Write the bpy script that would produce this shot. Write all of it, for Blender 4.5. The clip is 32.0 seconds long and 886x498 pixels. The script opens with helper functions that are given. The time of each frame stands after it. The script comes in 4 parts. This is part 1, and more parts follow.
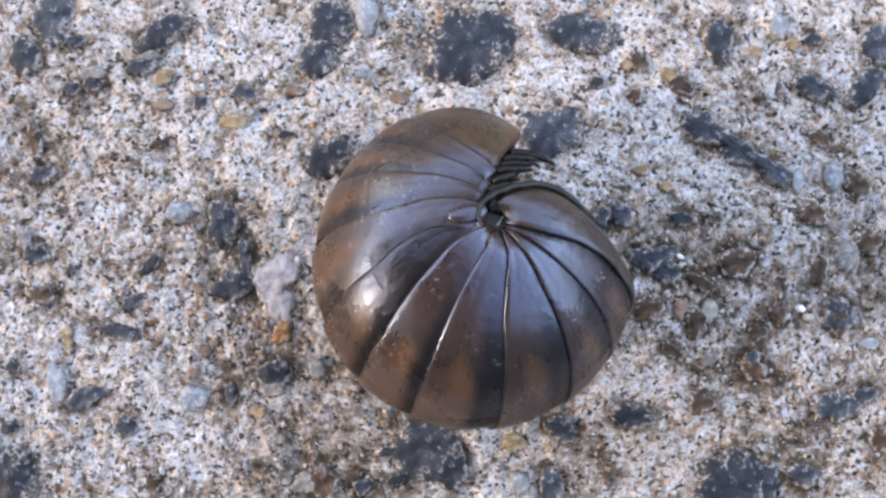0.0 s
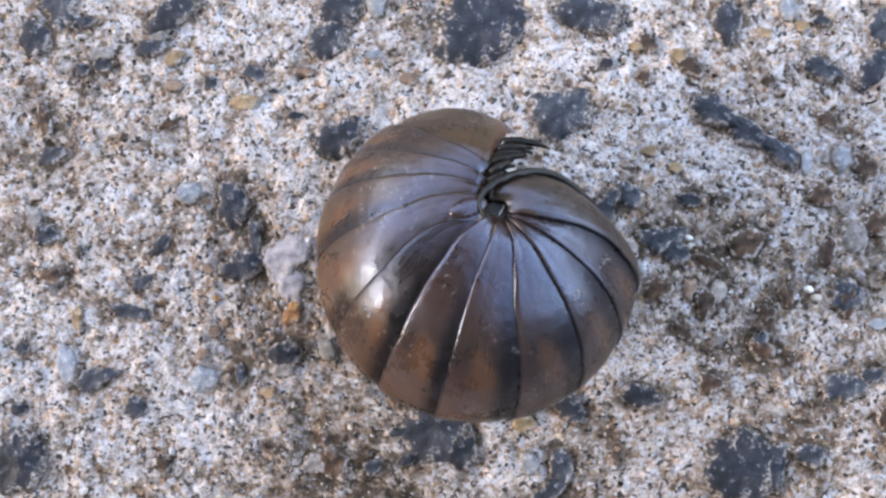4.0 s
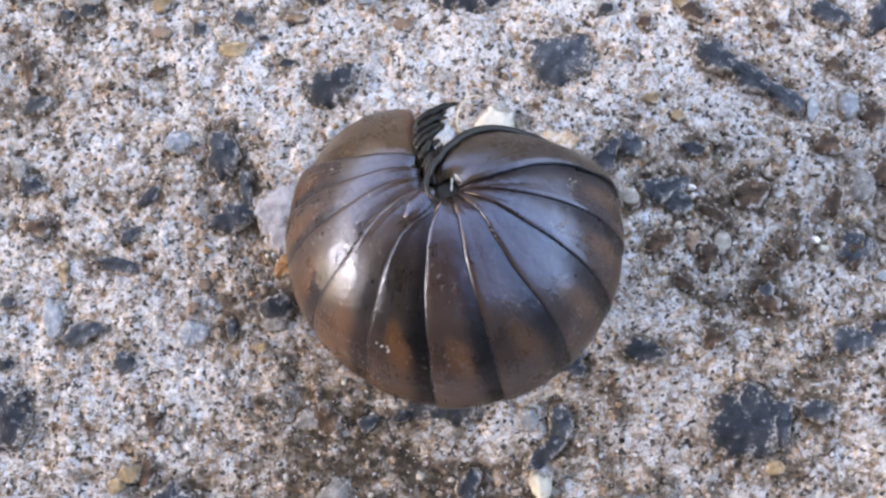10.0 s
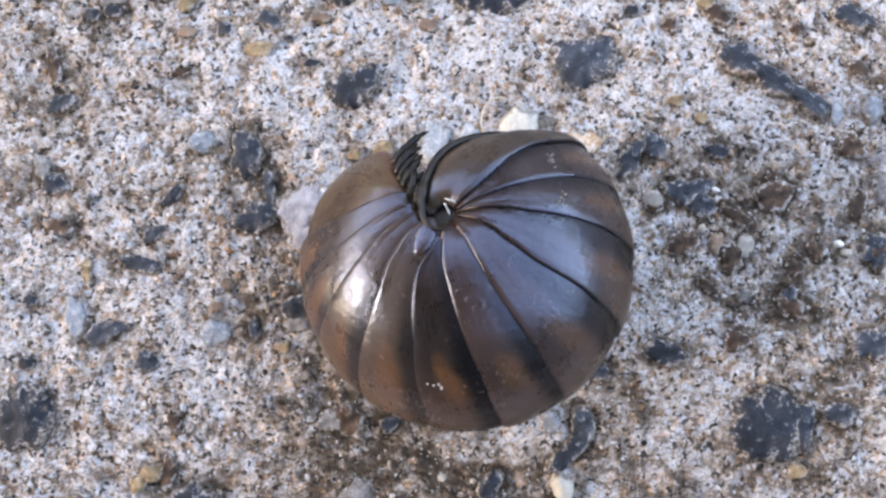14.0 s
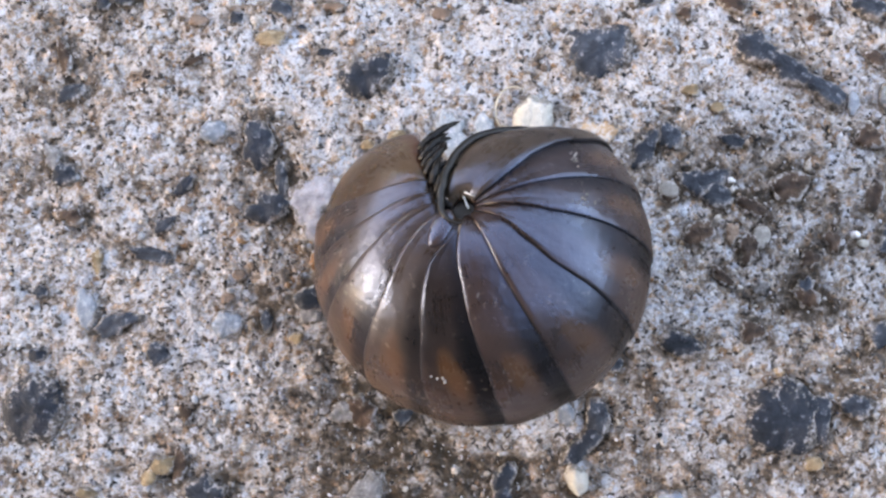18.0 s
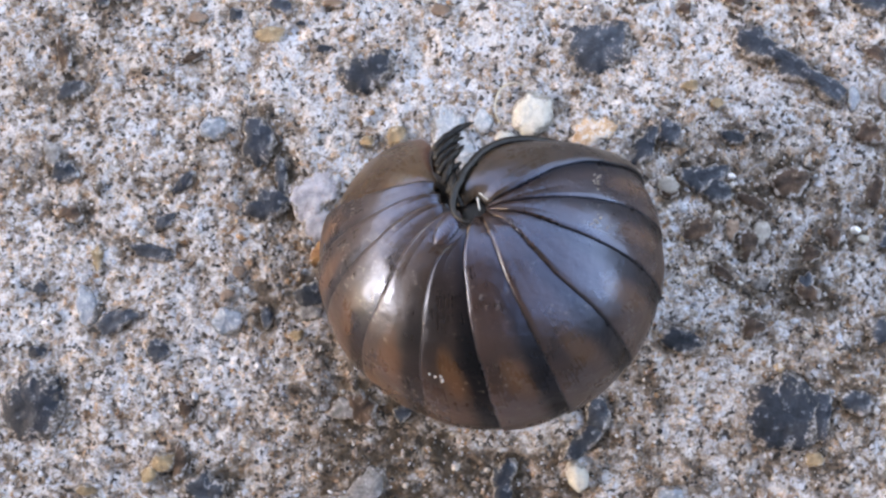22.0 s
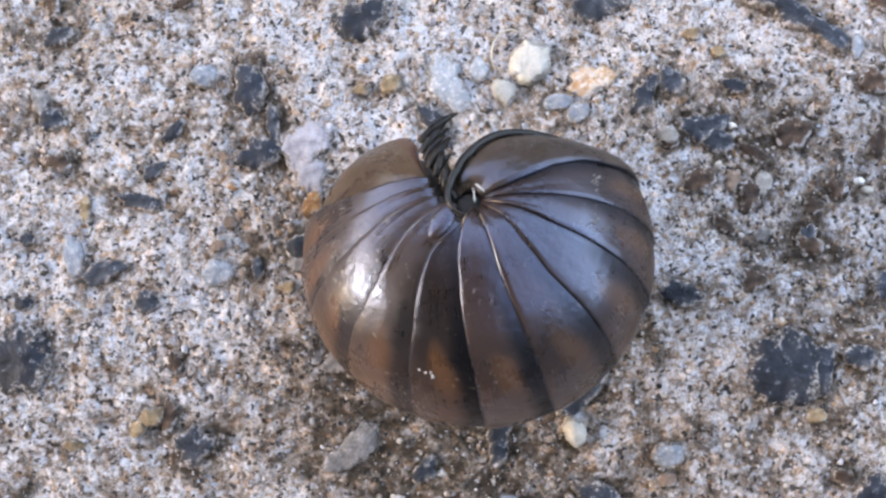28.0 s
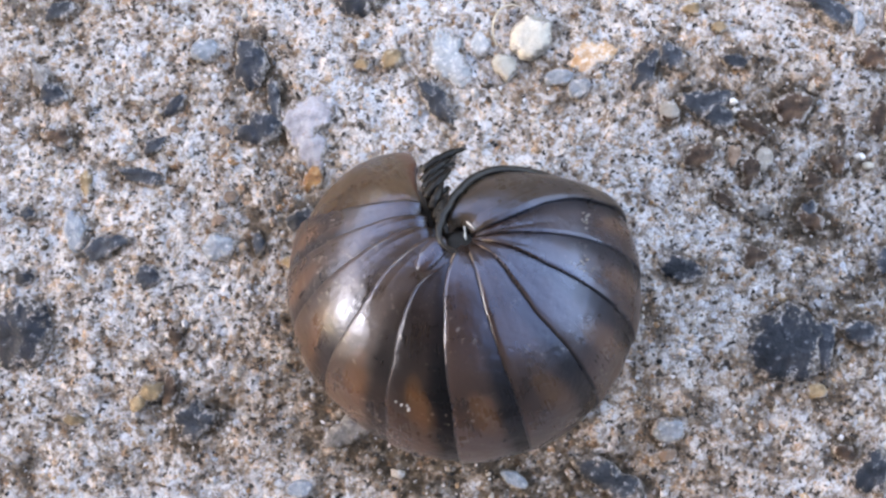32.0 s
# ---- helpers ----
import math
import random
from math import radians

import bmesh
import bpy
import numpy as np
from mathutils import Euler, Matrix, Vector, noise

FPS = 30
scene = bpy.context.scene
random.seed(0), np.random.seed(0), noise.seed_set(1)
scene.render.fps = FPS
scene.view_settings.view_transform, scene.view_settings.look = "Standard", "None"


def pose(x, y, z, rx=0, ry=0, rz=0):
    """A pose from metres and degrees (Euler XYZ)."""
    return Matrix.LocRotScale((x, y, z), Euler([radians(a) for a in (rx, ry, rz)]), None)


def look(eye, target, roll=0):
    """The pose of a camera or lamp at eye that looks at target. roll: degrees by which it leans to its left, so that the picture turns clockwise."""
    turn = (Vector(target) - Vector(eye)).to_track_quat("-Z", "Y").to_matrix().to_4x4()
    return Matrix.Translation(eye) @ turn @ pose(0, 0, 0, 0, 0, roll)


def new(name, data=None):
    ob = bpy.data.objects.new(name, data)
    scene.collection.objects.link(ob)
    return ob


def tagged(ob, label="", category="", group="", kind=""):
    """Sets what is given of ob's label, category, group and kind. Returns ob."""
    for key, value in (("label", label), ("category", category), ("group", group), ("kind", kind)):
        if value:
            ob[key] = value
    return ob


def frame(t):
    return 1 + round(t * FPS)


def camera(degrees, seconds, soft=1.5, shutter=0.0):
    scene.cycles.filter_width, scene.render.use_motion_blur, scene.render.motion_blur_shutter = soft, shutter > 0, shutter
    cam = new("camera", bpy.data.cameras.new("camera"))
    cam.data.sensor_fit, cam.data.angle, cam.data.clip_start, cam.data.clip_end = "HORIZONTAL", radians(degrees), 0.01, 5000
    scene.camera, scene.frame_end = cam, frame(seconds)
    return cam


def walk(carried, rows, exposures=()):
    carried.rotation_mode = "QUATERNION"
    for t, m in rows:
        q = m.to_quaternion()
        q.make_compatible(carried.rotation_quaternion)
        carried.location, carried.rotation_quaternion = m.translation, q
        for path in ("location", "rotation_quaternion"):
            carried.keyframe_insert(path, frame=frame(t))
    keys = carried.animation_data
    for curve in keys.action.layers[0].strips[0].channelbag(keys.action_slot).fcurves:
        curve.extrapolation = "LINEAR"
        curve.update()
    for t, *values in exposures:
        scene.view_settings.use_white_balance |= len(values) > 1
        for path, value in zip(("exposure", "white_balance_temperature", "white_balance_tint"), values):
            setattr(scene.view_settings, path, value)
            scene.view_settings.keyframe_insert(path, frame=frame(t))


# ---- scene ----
cam = camera(50, 32.0, soft=2.6)

# seconds, eye (m), turn (degrees)
PATH = [
    (0.0, 0.00000, -0.00000, 0.08500, -0.000, -0.000, -0.000),
    (0.5, -0.00108, -0.00040, 0.08521, 0.102, -0.313, 0.086),
    (1.0, -0.00130, -0.00053, 0.08512, 0.004, -0.329, 0.059),
    (1.5, -0.00099, -0.00158, 0.08511, 0.090, -0.310, 0.044),
    (2.0, -0.00156, -0.00202, 0.08501, -0.047, -0.328, 0.056),
    (2.5, -0.00129, -0.00195, 0.08512, -0.071, -0.273, 0.007),
    (3.0, -0.00210, -0.00182, 0.08512, 0.034, -0.307, -0.023),
    (3.5, -0.00168, -0.00159, 0.08518, -0.086, -0.309, -0.015),
    (5.5, -0.00083, -0.00176, 0.08512, -0.049, -0.340, 0.034),
    (6.0, -0.00029, -0.00188, 0.08516, -0.019, -0.247, -0.014),
    (6.5, -0.00013, -0.00198, 0.08512, -0.135, -0.279, -0.042),
    (7.0, 0.00003, -0.00252, 0.08499, -0.101, -0.280, -0.086),
    (7.5, -0.00014, -0.00280, 0.08500, -0.012, -0.196, -0.144),
    (8.0, -0.00034, -0.00240, 0.08471, -0.017, -0.218, -0.220),
    (8.5, -0.00107, -0.00283, 0.08376, -0.071, -0.165, -0.208),
    (9.0, -0.00135, -0.00464, 0.08305, 0.042, -0.174, -0.225),
    (9.5, -0.00137, -0.00543, 0.08290, -0.120, -0.221, -0.240),
    (10.0, -0.00081, -0.00590, 0.08290, -0.102, -0.184, -0.160),
    (10.5, -0.00032, -0.00610, 0.08301, 0.160, -0.204, -0.114),
    (11.0, -0.00010, -0.00569, 0.08314, -0.030, -0.185, -0.006),
    (11.5, -0.00177, -0.00583, 0.08307, -0.005, -0.281, 0.010),
    (12.0, -0.00162, -0.00581, 0.08328, 0.011, -0.198, 0.035),
    (12.5, -0.00253, -0.00587, 0.08302, 0.078, -0.239, 0.089),
    (13.0, -0.00372, -0.00568, 0.08311, -0.178, -0.233, 0.092),
    (13.5, -0.00288, -0.00586, 0.08302, -0.069, -0.223, 0.213),
    (15.5, -0.00392, -0.00589, 0.08237, -0.036, -0.205, 0.262),
    (16.0, -0.00478, -0.00620, 0.08231, -0.008, -0.180, 0.320),
    (16.5, -0.00470, -0.00610, 0.08228, -0.137, -0.240, 0.257),
    (17.0, -0.00420, -0.00656, 0.08220, -0.008, -0.169, 0.259),
    (17.5, -0.00414, -0.00670, 0.08224, 0.043, -0.200, 0.250),
    (18.0, -0.00412, -0.00672, 0.08217, -0.028, -0.248, 0.235),
    (18.5, -0.00405, -0.00739, 0.08221, 0.104, -0.164, 0.206),
    (19.0, -0.00391, -0.00736, 0.08223, -0.039, -0.157, 0.163),
    (19.5, -0.00316, -0.00718, 0.08226, 0.050, -0.233, 0.149),
    (20.0, -0.00349, -0.00676, 0.08220, -0.076, -0.186, 0.143),
    (20.5, -0.00346, -0.00667, 0.08223, -0.012, -0.159, 0.188),
    (21.0, -0.00374, -0.00641, 0.08223, -0.083, -0.205, 0.102),
    (21.5, -0.00390, -0.00680, 0.08229, -0.047, -0.182, 0.153),
    (22.0, -0.00398, -0.00708, 0.08214, -0.002, -0.162, 0.129),
    (22.5, -0.00402, -0.00680, 0.08199, -0.031, -0.220, -0.079),
    (23.0, -0.00442, -0.00776, 0.08130, 0.002, -0.217, -0.133),
    (23.5, -0.00420, -0.00757, 0.08092, 0.018, -0.103, -0.078),
    (24.0, -0.00300, -0.00894, 0.08022, -0.079, -0.105, -0.043),
    (24.5, -0.00280, -0.00935, 0.08034, -0.111, -0.164, 0.001),
    (26.5, -0.00324, -0.00993, 0.08056, -0.096, -0.188, 0.189),
    (27.0, -0.00395, -0.01050, 0.08050, -0.062, -0.168, 0.200),
    (27.5, -0.00383, -0.01089, 0.08053, -0.024, -0.183, 0.236),
    (28.0, -0.00352, -0.01124, 0.08048, -0.031, -0.150, 0.240),
    (28.5, -0.00358, -0.01114, 0.08058, 0.009, -0.192, 0.239),
    (29.0, -0.00348, -0.01142, 0.08040, 0.052, -0.219, 0.239),
    (29.5, -0.00358, -0.01143, 0.08059, -0.084, -0.198, 0.202),
    (30.0, -0.00375, -0.01184, 0.08044, 0.008, -0.181, 0.165),
    (30.5, -0.00319, -0.01209, 0.08058, -0.088, -0.206, 0.172),
    (31.0, -0.00320, -0.01234, 0.08046, -0.084, -0.148, 0.187),
    (31.5, -0.00330, -0.01282, 0.08045, 0.032, -0.164, 0.293),
    (32.0, -0.00365, -0.01337, 0.08047, -0.018, -0.206, 0.330),
]
walk(cam, [(t, pose(x, y, z, rx, ry, rz)) for t, x, y, z, rx, ry, rz in PATH],
     exposures=[(0.0, 3.69, 9950, 21), (16.5, 3.67, 9950, 21), (19.0, 3.58, 9950, 21), (23.0, 3.58, 9950, 21), (27.0, 3.67, 9950, 21), (32.0, 3.67, 9950, 21)])

# ---------------------------------------------------------------- light
SUN_UP, SUN_AZ = 22.0, 192.0          # degrees above the ground, and round from +x
world = bpy.data.worlds.new("sky")
scene.world = world
world.use_nodes = True
wn = world.node_tree
sky = wn.nodes.new("ShaderNodeTexSky")
sky.sky_type, sky.sun_disc = "NISHITA", False
sky.sun_elevation = radians(SUN_UP)
sky.air_density, sky.dust_density, sky.ozone_density = 1.0, 0.6, 2.0
sky.sun_rotation = radians(90 - SUN_AZ)
back = wn.nodes["Background"]
back.inputs[1].default_value = 0.15
wn.links.new(sky.outputs[0], back.inputs[0])
sun_data = bpy.data.lights.new("sun", "SUN")
sun_data.energy, sun_data.angle, sun_data.color = 0.15, radians(10), (0.72, 0.86, 1.0)
sun = new("sun", sun_data)
e, a = radians(SUN_UP), radians(SUN_AZ)
sun.matrix_world = look((math.cos(e) * math.cos(a), math.cos(e) * math.sin(a), math.sin(e)), (0, 0, 0))

MM = 0.001


# ---------------------------------------------------------------- materials
class Nodes:
    """A small writer of node materials."""

    def __init__(self, name):
        self.mat = bpy.data.materials.new(name)
        self.mat.use_nodes = True
        self.tree = self.mat.node_tree
        self.shader = self.tree.nodes["Principled BSDF"]

    def add(self, kind, **values):
        node = self.tree.nodes.new("ShaderNode" + kind)
        for key, value in values.items():
            if key == "op":
                node.operation = value
            elif key == "blend":
                node.data_type, node.blend_type = "RGBA", value
            elif key == "form":
                node.feature = value
        return node

    def put(self, source, node, socket):
        if hasattr(source, "is_output"):
            self.tree.links.new(source, node.inputs[socket])
        else:
            node.inputs[socket].default_value = source

    def place(self):
        return self.add("TexCoord").outputs["Object"]

    def noise(self, scale, detail=3.0, rough=0.55, where=None):
        node = self.add("TexNoise")
        node.inputs["Scale"].default_value, node.inputs["Detail"].default_value = scale, detail
        node.inputs["Roughness"].default_value = rough
        self.put(where or self.place(), node, "Vector")
        return node.outputs["Fac"]

    def cells(self, scale, form="F1", where=None):
        node = self.add("TexVoronoi", form=form)
        node.inputs["Scale"].default_value = scale
        self.put(where or self.place(), node, "Vector")
        return node

    def ramp(self, fac, *stops, hard=False):
        node = self.add("ValToRGB")
        ramp = node.color_ramp
        ramp.interpolation = "CONSTANT" if hard else "LINEAR"
        while len(ramp.elements) < len(stops):
            ramp.elements.new(0.5)
        for el, (at, colour) in zip(ramp.elements, stops):
            el.position = at
            el.color = (*colour, 1) if isinstance(colour, tuple) else (colour, colour, colour, 1)
        self.put(fac, node, "Fac")
        return node.outputs["Color"]

    def mix(self, fac, one, two, blend="MIX"):
        node = self.add("Mix", blend=blend)
        self.put(fac, node, 0)
        for value, socket in ((one, 6), (two, 7)):
            self.put((*value, 1) if isinstance(value, tuple) else value, node, socket)
        return node.outputs[2]

    def math(self, op, one, two=0.0, three=0.0):
        node = self.add("Math", op=op)
        for k, value in enumerate((one, two, three)):
            self.put(value, node, k)
        return node.outputs[0]

    def bump(self, height, strength, depth):
        node = self.add("Bump")
        node.inputs["Strength"].default_value, node.inputs["Distance"].default_value = strength, depth
        self.put(height, node, "Height")
        self.tree.links.new(node.outputs[0], self.shader.inputs["Normal"])

    def end(self, colour, rough, **rest):
        self.put((*colour, 1) if isinstance(colour, tuple) else colour, self.shader, "Base Color")
        self.put(rough, self.shader, "Roughness")
        for key, value in rest.items():
            self.put(value, self.shader, key.replace("_", " "))
        return self.mat


def cement_material():
    """Weathered cement: packed sand grains of many shades under remains of white crust, brown dirt between them, open pores."""
    m = Nodes("weathered_cement")
    place = m.place()
    # carries real wear together with shade painted into the ground
    wear_and_shade = m.add("Attribute")
    wear_and_shade.attribute_name = "wear_and_shade"
    worn_shaded_by = wear_and_shade.outputs["Fac"]
    fine = m.noise(3800, 3, 0.65)
    # grains about half a millimetre wide, with bent outlines
    bent = m.add("VectorMath", op="ADD")
    shift = m.add("TexNoise")
    shift.inputs["Scale"].default_value, shift.inputs["Detail"].default_value = 2600, 2.0
    m.put(place, shift, "Vector")
    scaled = m.add("VectorMath", op="SCALE")
    scaled.inputs["Scale"].default_value = 0.0005
    m.put(shift.outputs["Color"], scaled, 0)
    m.put(place, bent, 0)
    m.put(scaled.outputs[0], bent, 1)
    cell = m.cells(1750, "F1", bent.outputs[0])
    own = m.add("SeparateColor")
    m.put(cell.outputs["Color"], own, 0)
    patch = m.math("MULTIPLY", m.math("SUBTRACT", m.noise(430, 4, 0.65), 0.5), 0.95)
    patch = m.math("ADD", patch, m.math("MULTIPLY", m.math("SUBTRACT", m.noise(960, 5, 0.72), 0.5), 1.5))
    shade = m.math("ADD", m.math("MULTIPLY_ADD", own.outputs[0], 0.36, 0.225), m.math("MULTIPLY_ADD", m.math("SUBTRACT", worn_shaded_by, 0.40), 0.46, patch))
    colour = m.ramp(shade, (0.0, (0.63, 0.615, 0.635)), (0.20, (0.55, 0.525, 0.53)), (0.36, (0.45, 0.40, 0.387)), (0.50, (0.345, 0.28, 0.24)),
                    (0.63, (0.245, 0.182, 0.142)), (0.76, (0.13, 0.093, 0.070)), (0.92, (0.055, 0.040, 0.031)))
    tint = m.ramp(own.outputs[1], (0.0, (0.86, 0.95, 1.06)), (0.40, (1.0, 1.0, 1.0)), (0.78, (1.05, 0.98, 0.90)), (0.96, (1.14, 0.87, 0.66)))
    colour = m.mix(1.0, colour, tint, "MULTIPLY")
    colour = m.mix(1.0, colour, m.ramp(fine, (0.34, 0.52), (0.64, 1.20)), "MULTIPLY")
    # dirt in the joints between the grains, here and there
    gap = m.cells(1750, "DISTANCE_TO_EDGE", bent.outputs[0]).outputs["Distance"]
    joint = m.math("MULTIPLY", m.ramp(gap, (0.02, 1.0), (0.13, 0.0)), m.ramp(m.noise(800, 3, 0.6), (0.40, 0.0), (0.58, 0.62)))
    colour = m.mix(joint, colour, m.ramp(m.noise(1500, 3), (0.4, (0.05, 0.035, 0.025)), (0.6, (0.19, 0.13, 0.09))))
    # a thin white web of crust
    web = m.math("ABSOLUTE", m.math("SUBTRACT", m.noise(1350, 3, 0.6), 0.5))
    web = m.math("ADD", web, m.math("MULTIPLY", m.math("SUBTRACT", fine, 0.5), 0.24))
    white = m.math("MULTIPLY", m.ramp(web, (0.012, 1.0), (0.085, 0.0)), m.ramp(worn_shaded_by, (0.15, 0.68), (0.85, 0.26)))
    white = m.math("MULTIPLY", white, m.ramp(shade, (0.36, 1.0), (0.66, 0.25)))
    colour = m.mix(white, colour, m.ramp(m.noise(300, 3, 0.6), (0.42, (0.63, 0.665, 0.72)), (0.58, (0.74, 0.71, 0.71))))
    # brown soil, deepened below the roll to stand in for its shade
    soil_and_shade = m.math("MULTIPLY", m.ramp(worn_shaded_by, (0.60, 0.0), (0.95, 1.0)), m.ramp(m.noise(700, 4, 0.7), (0.40, 0.0), (0.54, 1.0)))
    colour = m.mix(m.math("MULTIPLY", soil_and_shade, 0.74), colour, (0.038, 0.026, 0.016))
    pores = m.ramp(m.noise(1700, 2, 0.5), (0.355, 1.0), (0.40, 0.0))
    hole = m.cells(560)
    hole_own = m.add("SeparateColor")
    m.put(hole.outputs["Color"], hole_own, 0)
    holes = m.math("MULTIPLY", m.ramp(hole.outputs["Distance"], (0.11, 1.0), (0.15, 0.0)), m.ramp(hole_own.outputs[0], (0.60, 0.0), (0.62, 1.0)))
    pores = m.math("MAXIMUM", pores, holes)
    colour = m.mix(m.math("MULTIPLY", pores, 0.88), colour, (0.026, 0.021, 0.018))
    height = m.math("ADD", m.math("MULTIPLY", white, 0.5), m.math("SUBTRACT", m.math("SUBTRACT", fine, pores), m.math("MULTIPLY", joint, 0.7)))
    m.bump(height, 0.7, 0.0002)
    return m.end(colour, 0.95, Specular_IOR_Level=0.2)


def grain_material(name, stops, rough=0.9):
    """Sand: each grain has its own shade, with a fine mottle and bits of crust on it."""
    m = Nodes(name)
    own = m.add("NewGeometry").outputs["Random Per Island"]
    colour = m.ramp(own, *stops, hard=True)
    mottle = m.ramp(m.noise(3800, 3, 0.65), (0.3, 0.45), (0.7, 1.15))
    colour = m.mix(1.0, colour, mottle, "MULTIPLY")
    crust = m.ramp(m.noise(2600, 3, 0.65), (0.53, 0.0), (0.61, 0.75))
    colour = m.mix(crust, colour, (0.62, 0.60, 0.61))
    m.bump(m.noise(5200, 3), 0.8, 0.00012)
    return m.end(colour, rough, Specular_IOR_Level=0.2)


def stone_material(name, dark, light, crust, amount, rough=0.6, scale=900, overgrown=1.0):
    """A stone sunk in the cement: mottled, with specks and remains of pale crust on it."""
    m = Nodes(name)
    body = m.ramp(m.noise(scale, 4, 0.65), (0.32, dark), (0.68, light))
    tone = m.add("ObjectInfo").outputs["Random"]
    body = m.mix(1.0, body, m.ramp(tone, (0.0, 0.75), (1.0, 1.25)), "MULTIPLY")
    edge = m.ramp(m.noise(scale * 2.2, 4, 0.7), (0.62 - amount, 0.0), (0.74 - amount, 0.75))
    colour = m.mix(edge, body, crust)
    film = m.ramp(m.noise(320, 5, 0.7), (0.48, 0.0), (0.62, 0.14 * overgrown))
    colour = m.mix(film, colour, m.ramp(m.noise(1900, 3, 0.6), (0.4, (0.05, 0.037, 0.028)), (0.6, (0.19, 0.14, 0.105))))
    # cement creeps over the rim in a ragged line
    rim = m.add("Attribute")
    rim.attribute_name = "rim"
    creep = m.math("ADD", rim.outputs["Fac"], m.math("MULTIPLY", m.math("SUBTRACT", m.noise(620, 5, 0.74), 0.5), 2.3))
    cement = m.ramp(m.noise(2600, 3, 0.65), (0.40, (0.05, 0.04, 0.032)), (0.52, (0.22, 0.18, 0.155)), (0.64, (0.46, 0.43, 0.43)))
    colour = m.mix(m.ramp(creep, (0.86, 0.0), (1.10, 0.9 * overgrown)), colour, cement)
    m.bump(m.noise(scale * 2.0, 4, 0.65), 0.8, 0.0003)
    return m.end(colour, rough, Specular_IOR_Level=0.3)


def shell_material(name, base, warm, patch=1.0, edge=0.0, gloss=0.55):
    """Waxy brown chitin: black band at the covered side, an orange-brown patch on each flank, dust specks and scuffs."""
    m = Nodes(name)
    uv = m.add("UVMap").outputs[0]
    split = m.add("SeparateXYZ")
    m.tree.links.new(uv, split.inputs[0])
    s = split.outputs[0]
    v = m.math("SUBTRACT", 0.5, m.math("ABSOLUTE", m.math("SUBTRACT", split.outputs[1], 0.5)))
    s2 = m.math("ADD", s, m.math("MULTIPLY", m.math("SUBTRACT", m.noise(420, 4, 0.6), 0.5), 0.14))
    v2 = m.math("ADD", v, m.math("MULTIPLY", m.math("SUBTRACT", m.noise(260, 3), 0.5), 0.10))
    body = m.ramp(m.noise(210, 4, 0.6), (0.36, base), (0.66, tuple(c * 2.0 for c in base)))
    # towards the back of the plate it turns brown
    body = m.mix(m.ramp(v2, (0.28, 0.0), (0.44, 0.8)), body, (warm[0] * 0.92, warm[1] * 1.06, warm[2] * 1.45))
    # orange-brown patch beside the band
    ds = m.math("DIVIDE", m.math("SUBTRACT", s2, 0.57), 0.22)
    dv = m.math("DIVIDE", m.math("SUBTRACT", v2, m.math("ADD", 0.33, m.math("MULTIPLY", m.math("SUBTRACT", 0.5, s2), 0.16))), 0.075)
    spot = m.math("ADD", m.math("MULTIPLY", ds, ds), m.math("MULTIPLY", dv, dv))
    body = m.mix(m.math("MULTIPLY", m.ramp(spot, (0.10, 1.0), (1.0, 0.0)), 0.95 * patch), body, warm)
    # black band, widest on the flank
    band = m.math("MULTIPLY", m.ramp(s2, (0.34, 1.0), (0.50, 0.0)), m.ramp(v2, (0.06, 0.0), (0.23, 1.0)))
    body = m.mix(m.math("MULTIPLY", band, 0.88 * patch), body, (0.002, 0.002, 0.002))
    # dark free edge: the shade on the step is put into the colour
    body = m.mix(m.ramp(s, (0.972, 0.0), (0.986, 0.92)), body, (0.004, 0.0035, 0.003))
    if edge:
        body = m.mix(m.math("MULTIPLY", m.ramp(s2, (0.84, 0.0), (0.97, 1.0)), edge), body, (0.12, 0.035, 0.015))
    # fine streaks along the plate
    way = m.add("CombineXYZ")
    m.put(m.math("MULTIPLY", s, 26.0), way, 0)
    m.put(m.math("MULTIPLY", split.outputs[1], 7.0), way, 1)
    streak = m.noise(1.0, 4, 0.65, way.outputs[0])
    body = m.mix(1.0, body, m.ramp(streak, (0.3, 0.93), (0.7, 1.08)), "MULTIPLY")
    # dust
    dust = m.ramp(m.noise(2300, 3, 0.7), (0.60, 0.0), (0.67, 1.0))
    where = m.ramp(m.noise(190, 2), (0.46, 0.0), (0.62, 1.0))
    dusty = m.math("MULTIPLY", m.math("MULTIPLY", dust, where), 0.5)
    body = m.mix(dusty, body, (0.36, 0.32, 0.28))
    rough = m.ramp(m.math("MULTIPLY_ADD", streak, 0.3, m.math("MULTIPLY", m.noise(420, 4, 0.6), 0.7)), (0.36, 0.22), (0.64, 0.38))
    # a raised crest beside the free edge, near the plate's ends
    crest = m.math("MULTIPLY", m.ramp(s, (0.70, 0.0), (0.90, 1.0), (0.985, 0.1)), m.ramp(v, (0.06, 0.55), (0.24, 0.0)))
    relief_of = m.math("MULTIPLY_ADD", m.noise(2600, 2), 0.13, m.math("MULTIPLY", m.noise(950, 2), 0.28))
    m.bump(m.math("ADD", m.math("ADD", m.noise(300, 3), crest), relief_of), 0.30, 0.0005)
    sheen = m.math("SUBTRACT", m.ramp(v2, (0.30, gloss), (0.44, gloss * 0.32)), m.math("MULTIPLY", band, gloss * 0.25 * patch))
    sheen = m.math("MAXIMUM", sheen, 0.04)
    return m.end(body, m.mix(dusty, rough, (0.8, 0.8, 0.8)), Specular_IOR_Level=sheen, IOR=1.82, Specular_Tint=(0.56, 0.70, 1.0, 1.0))


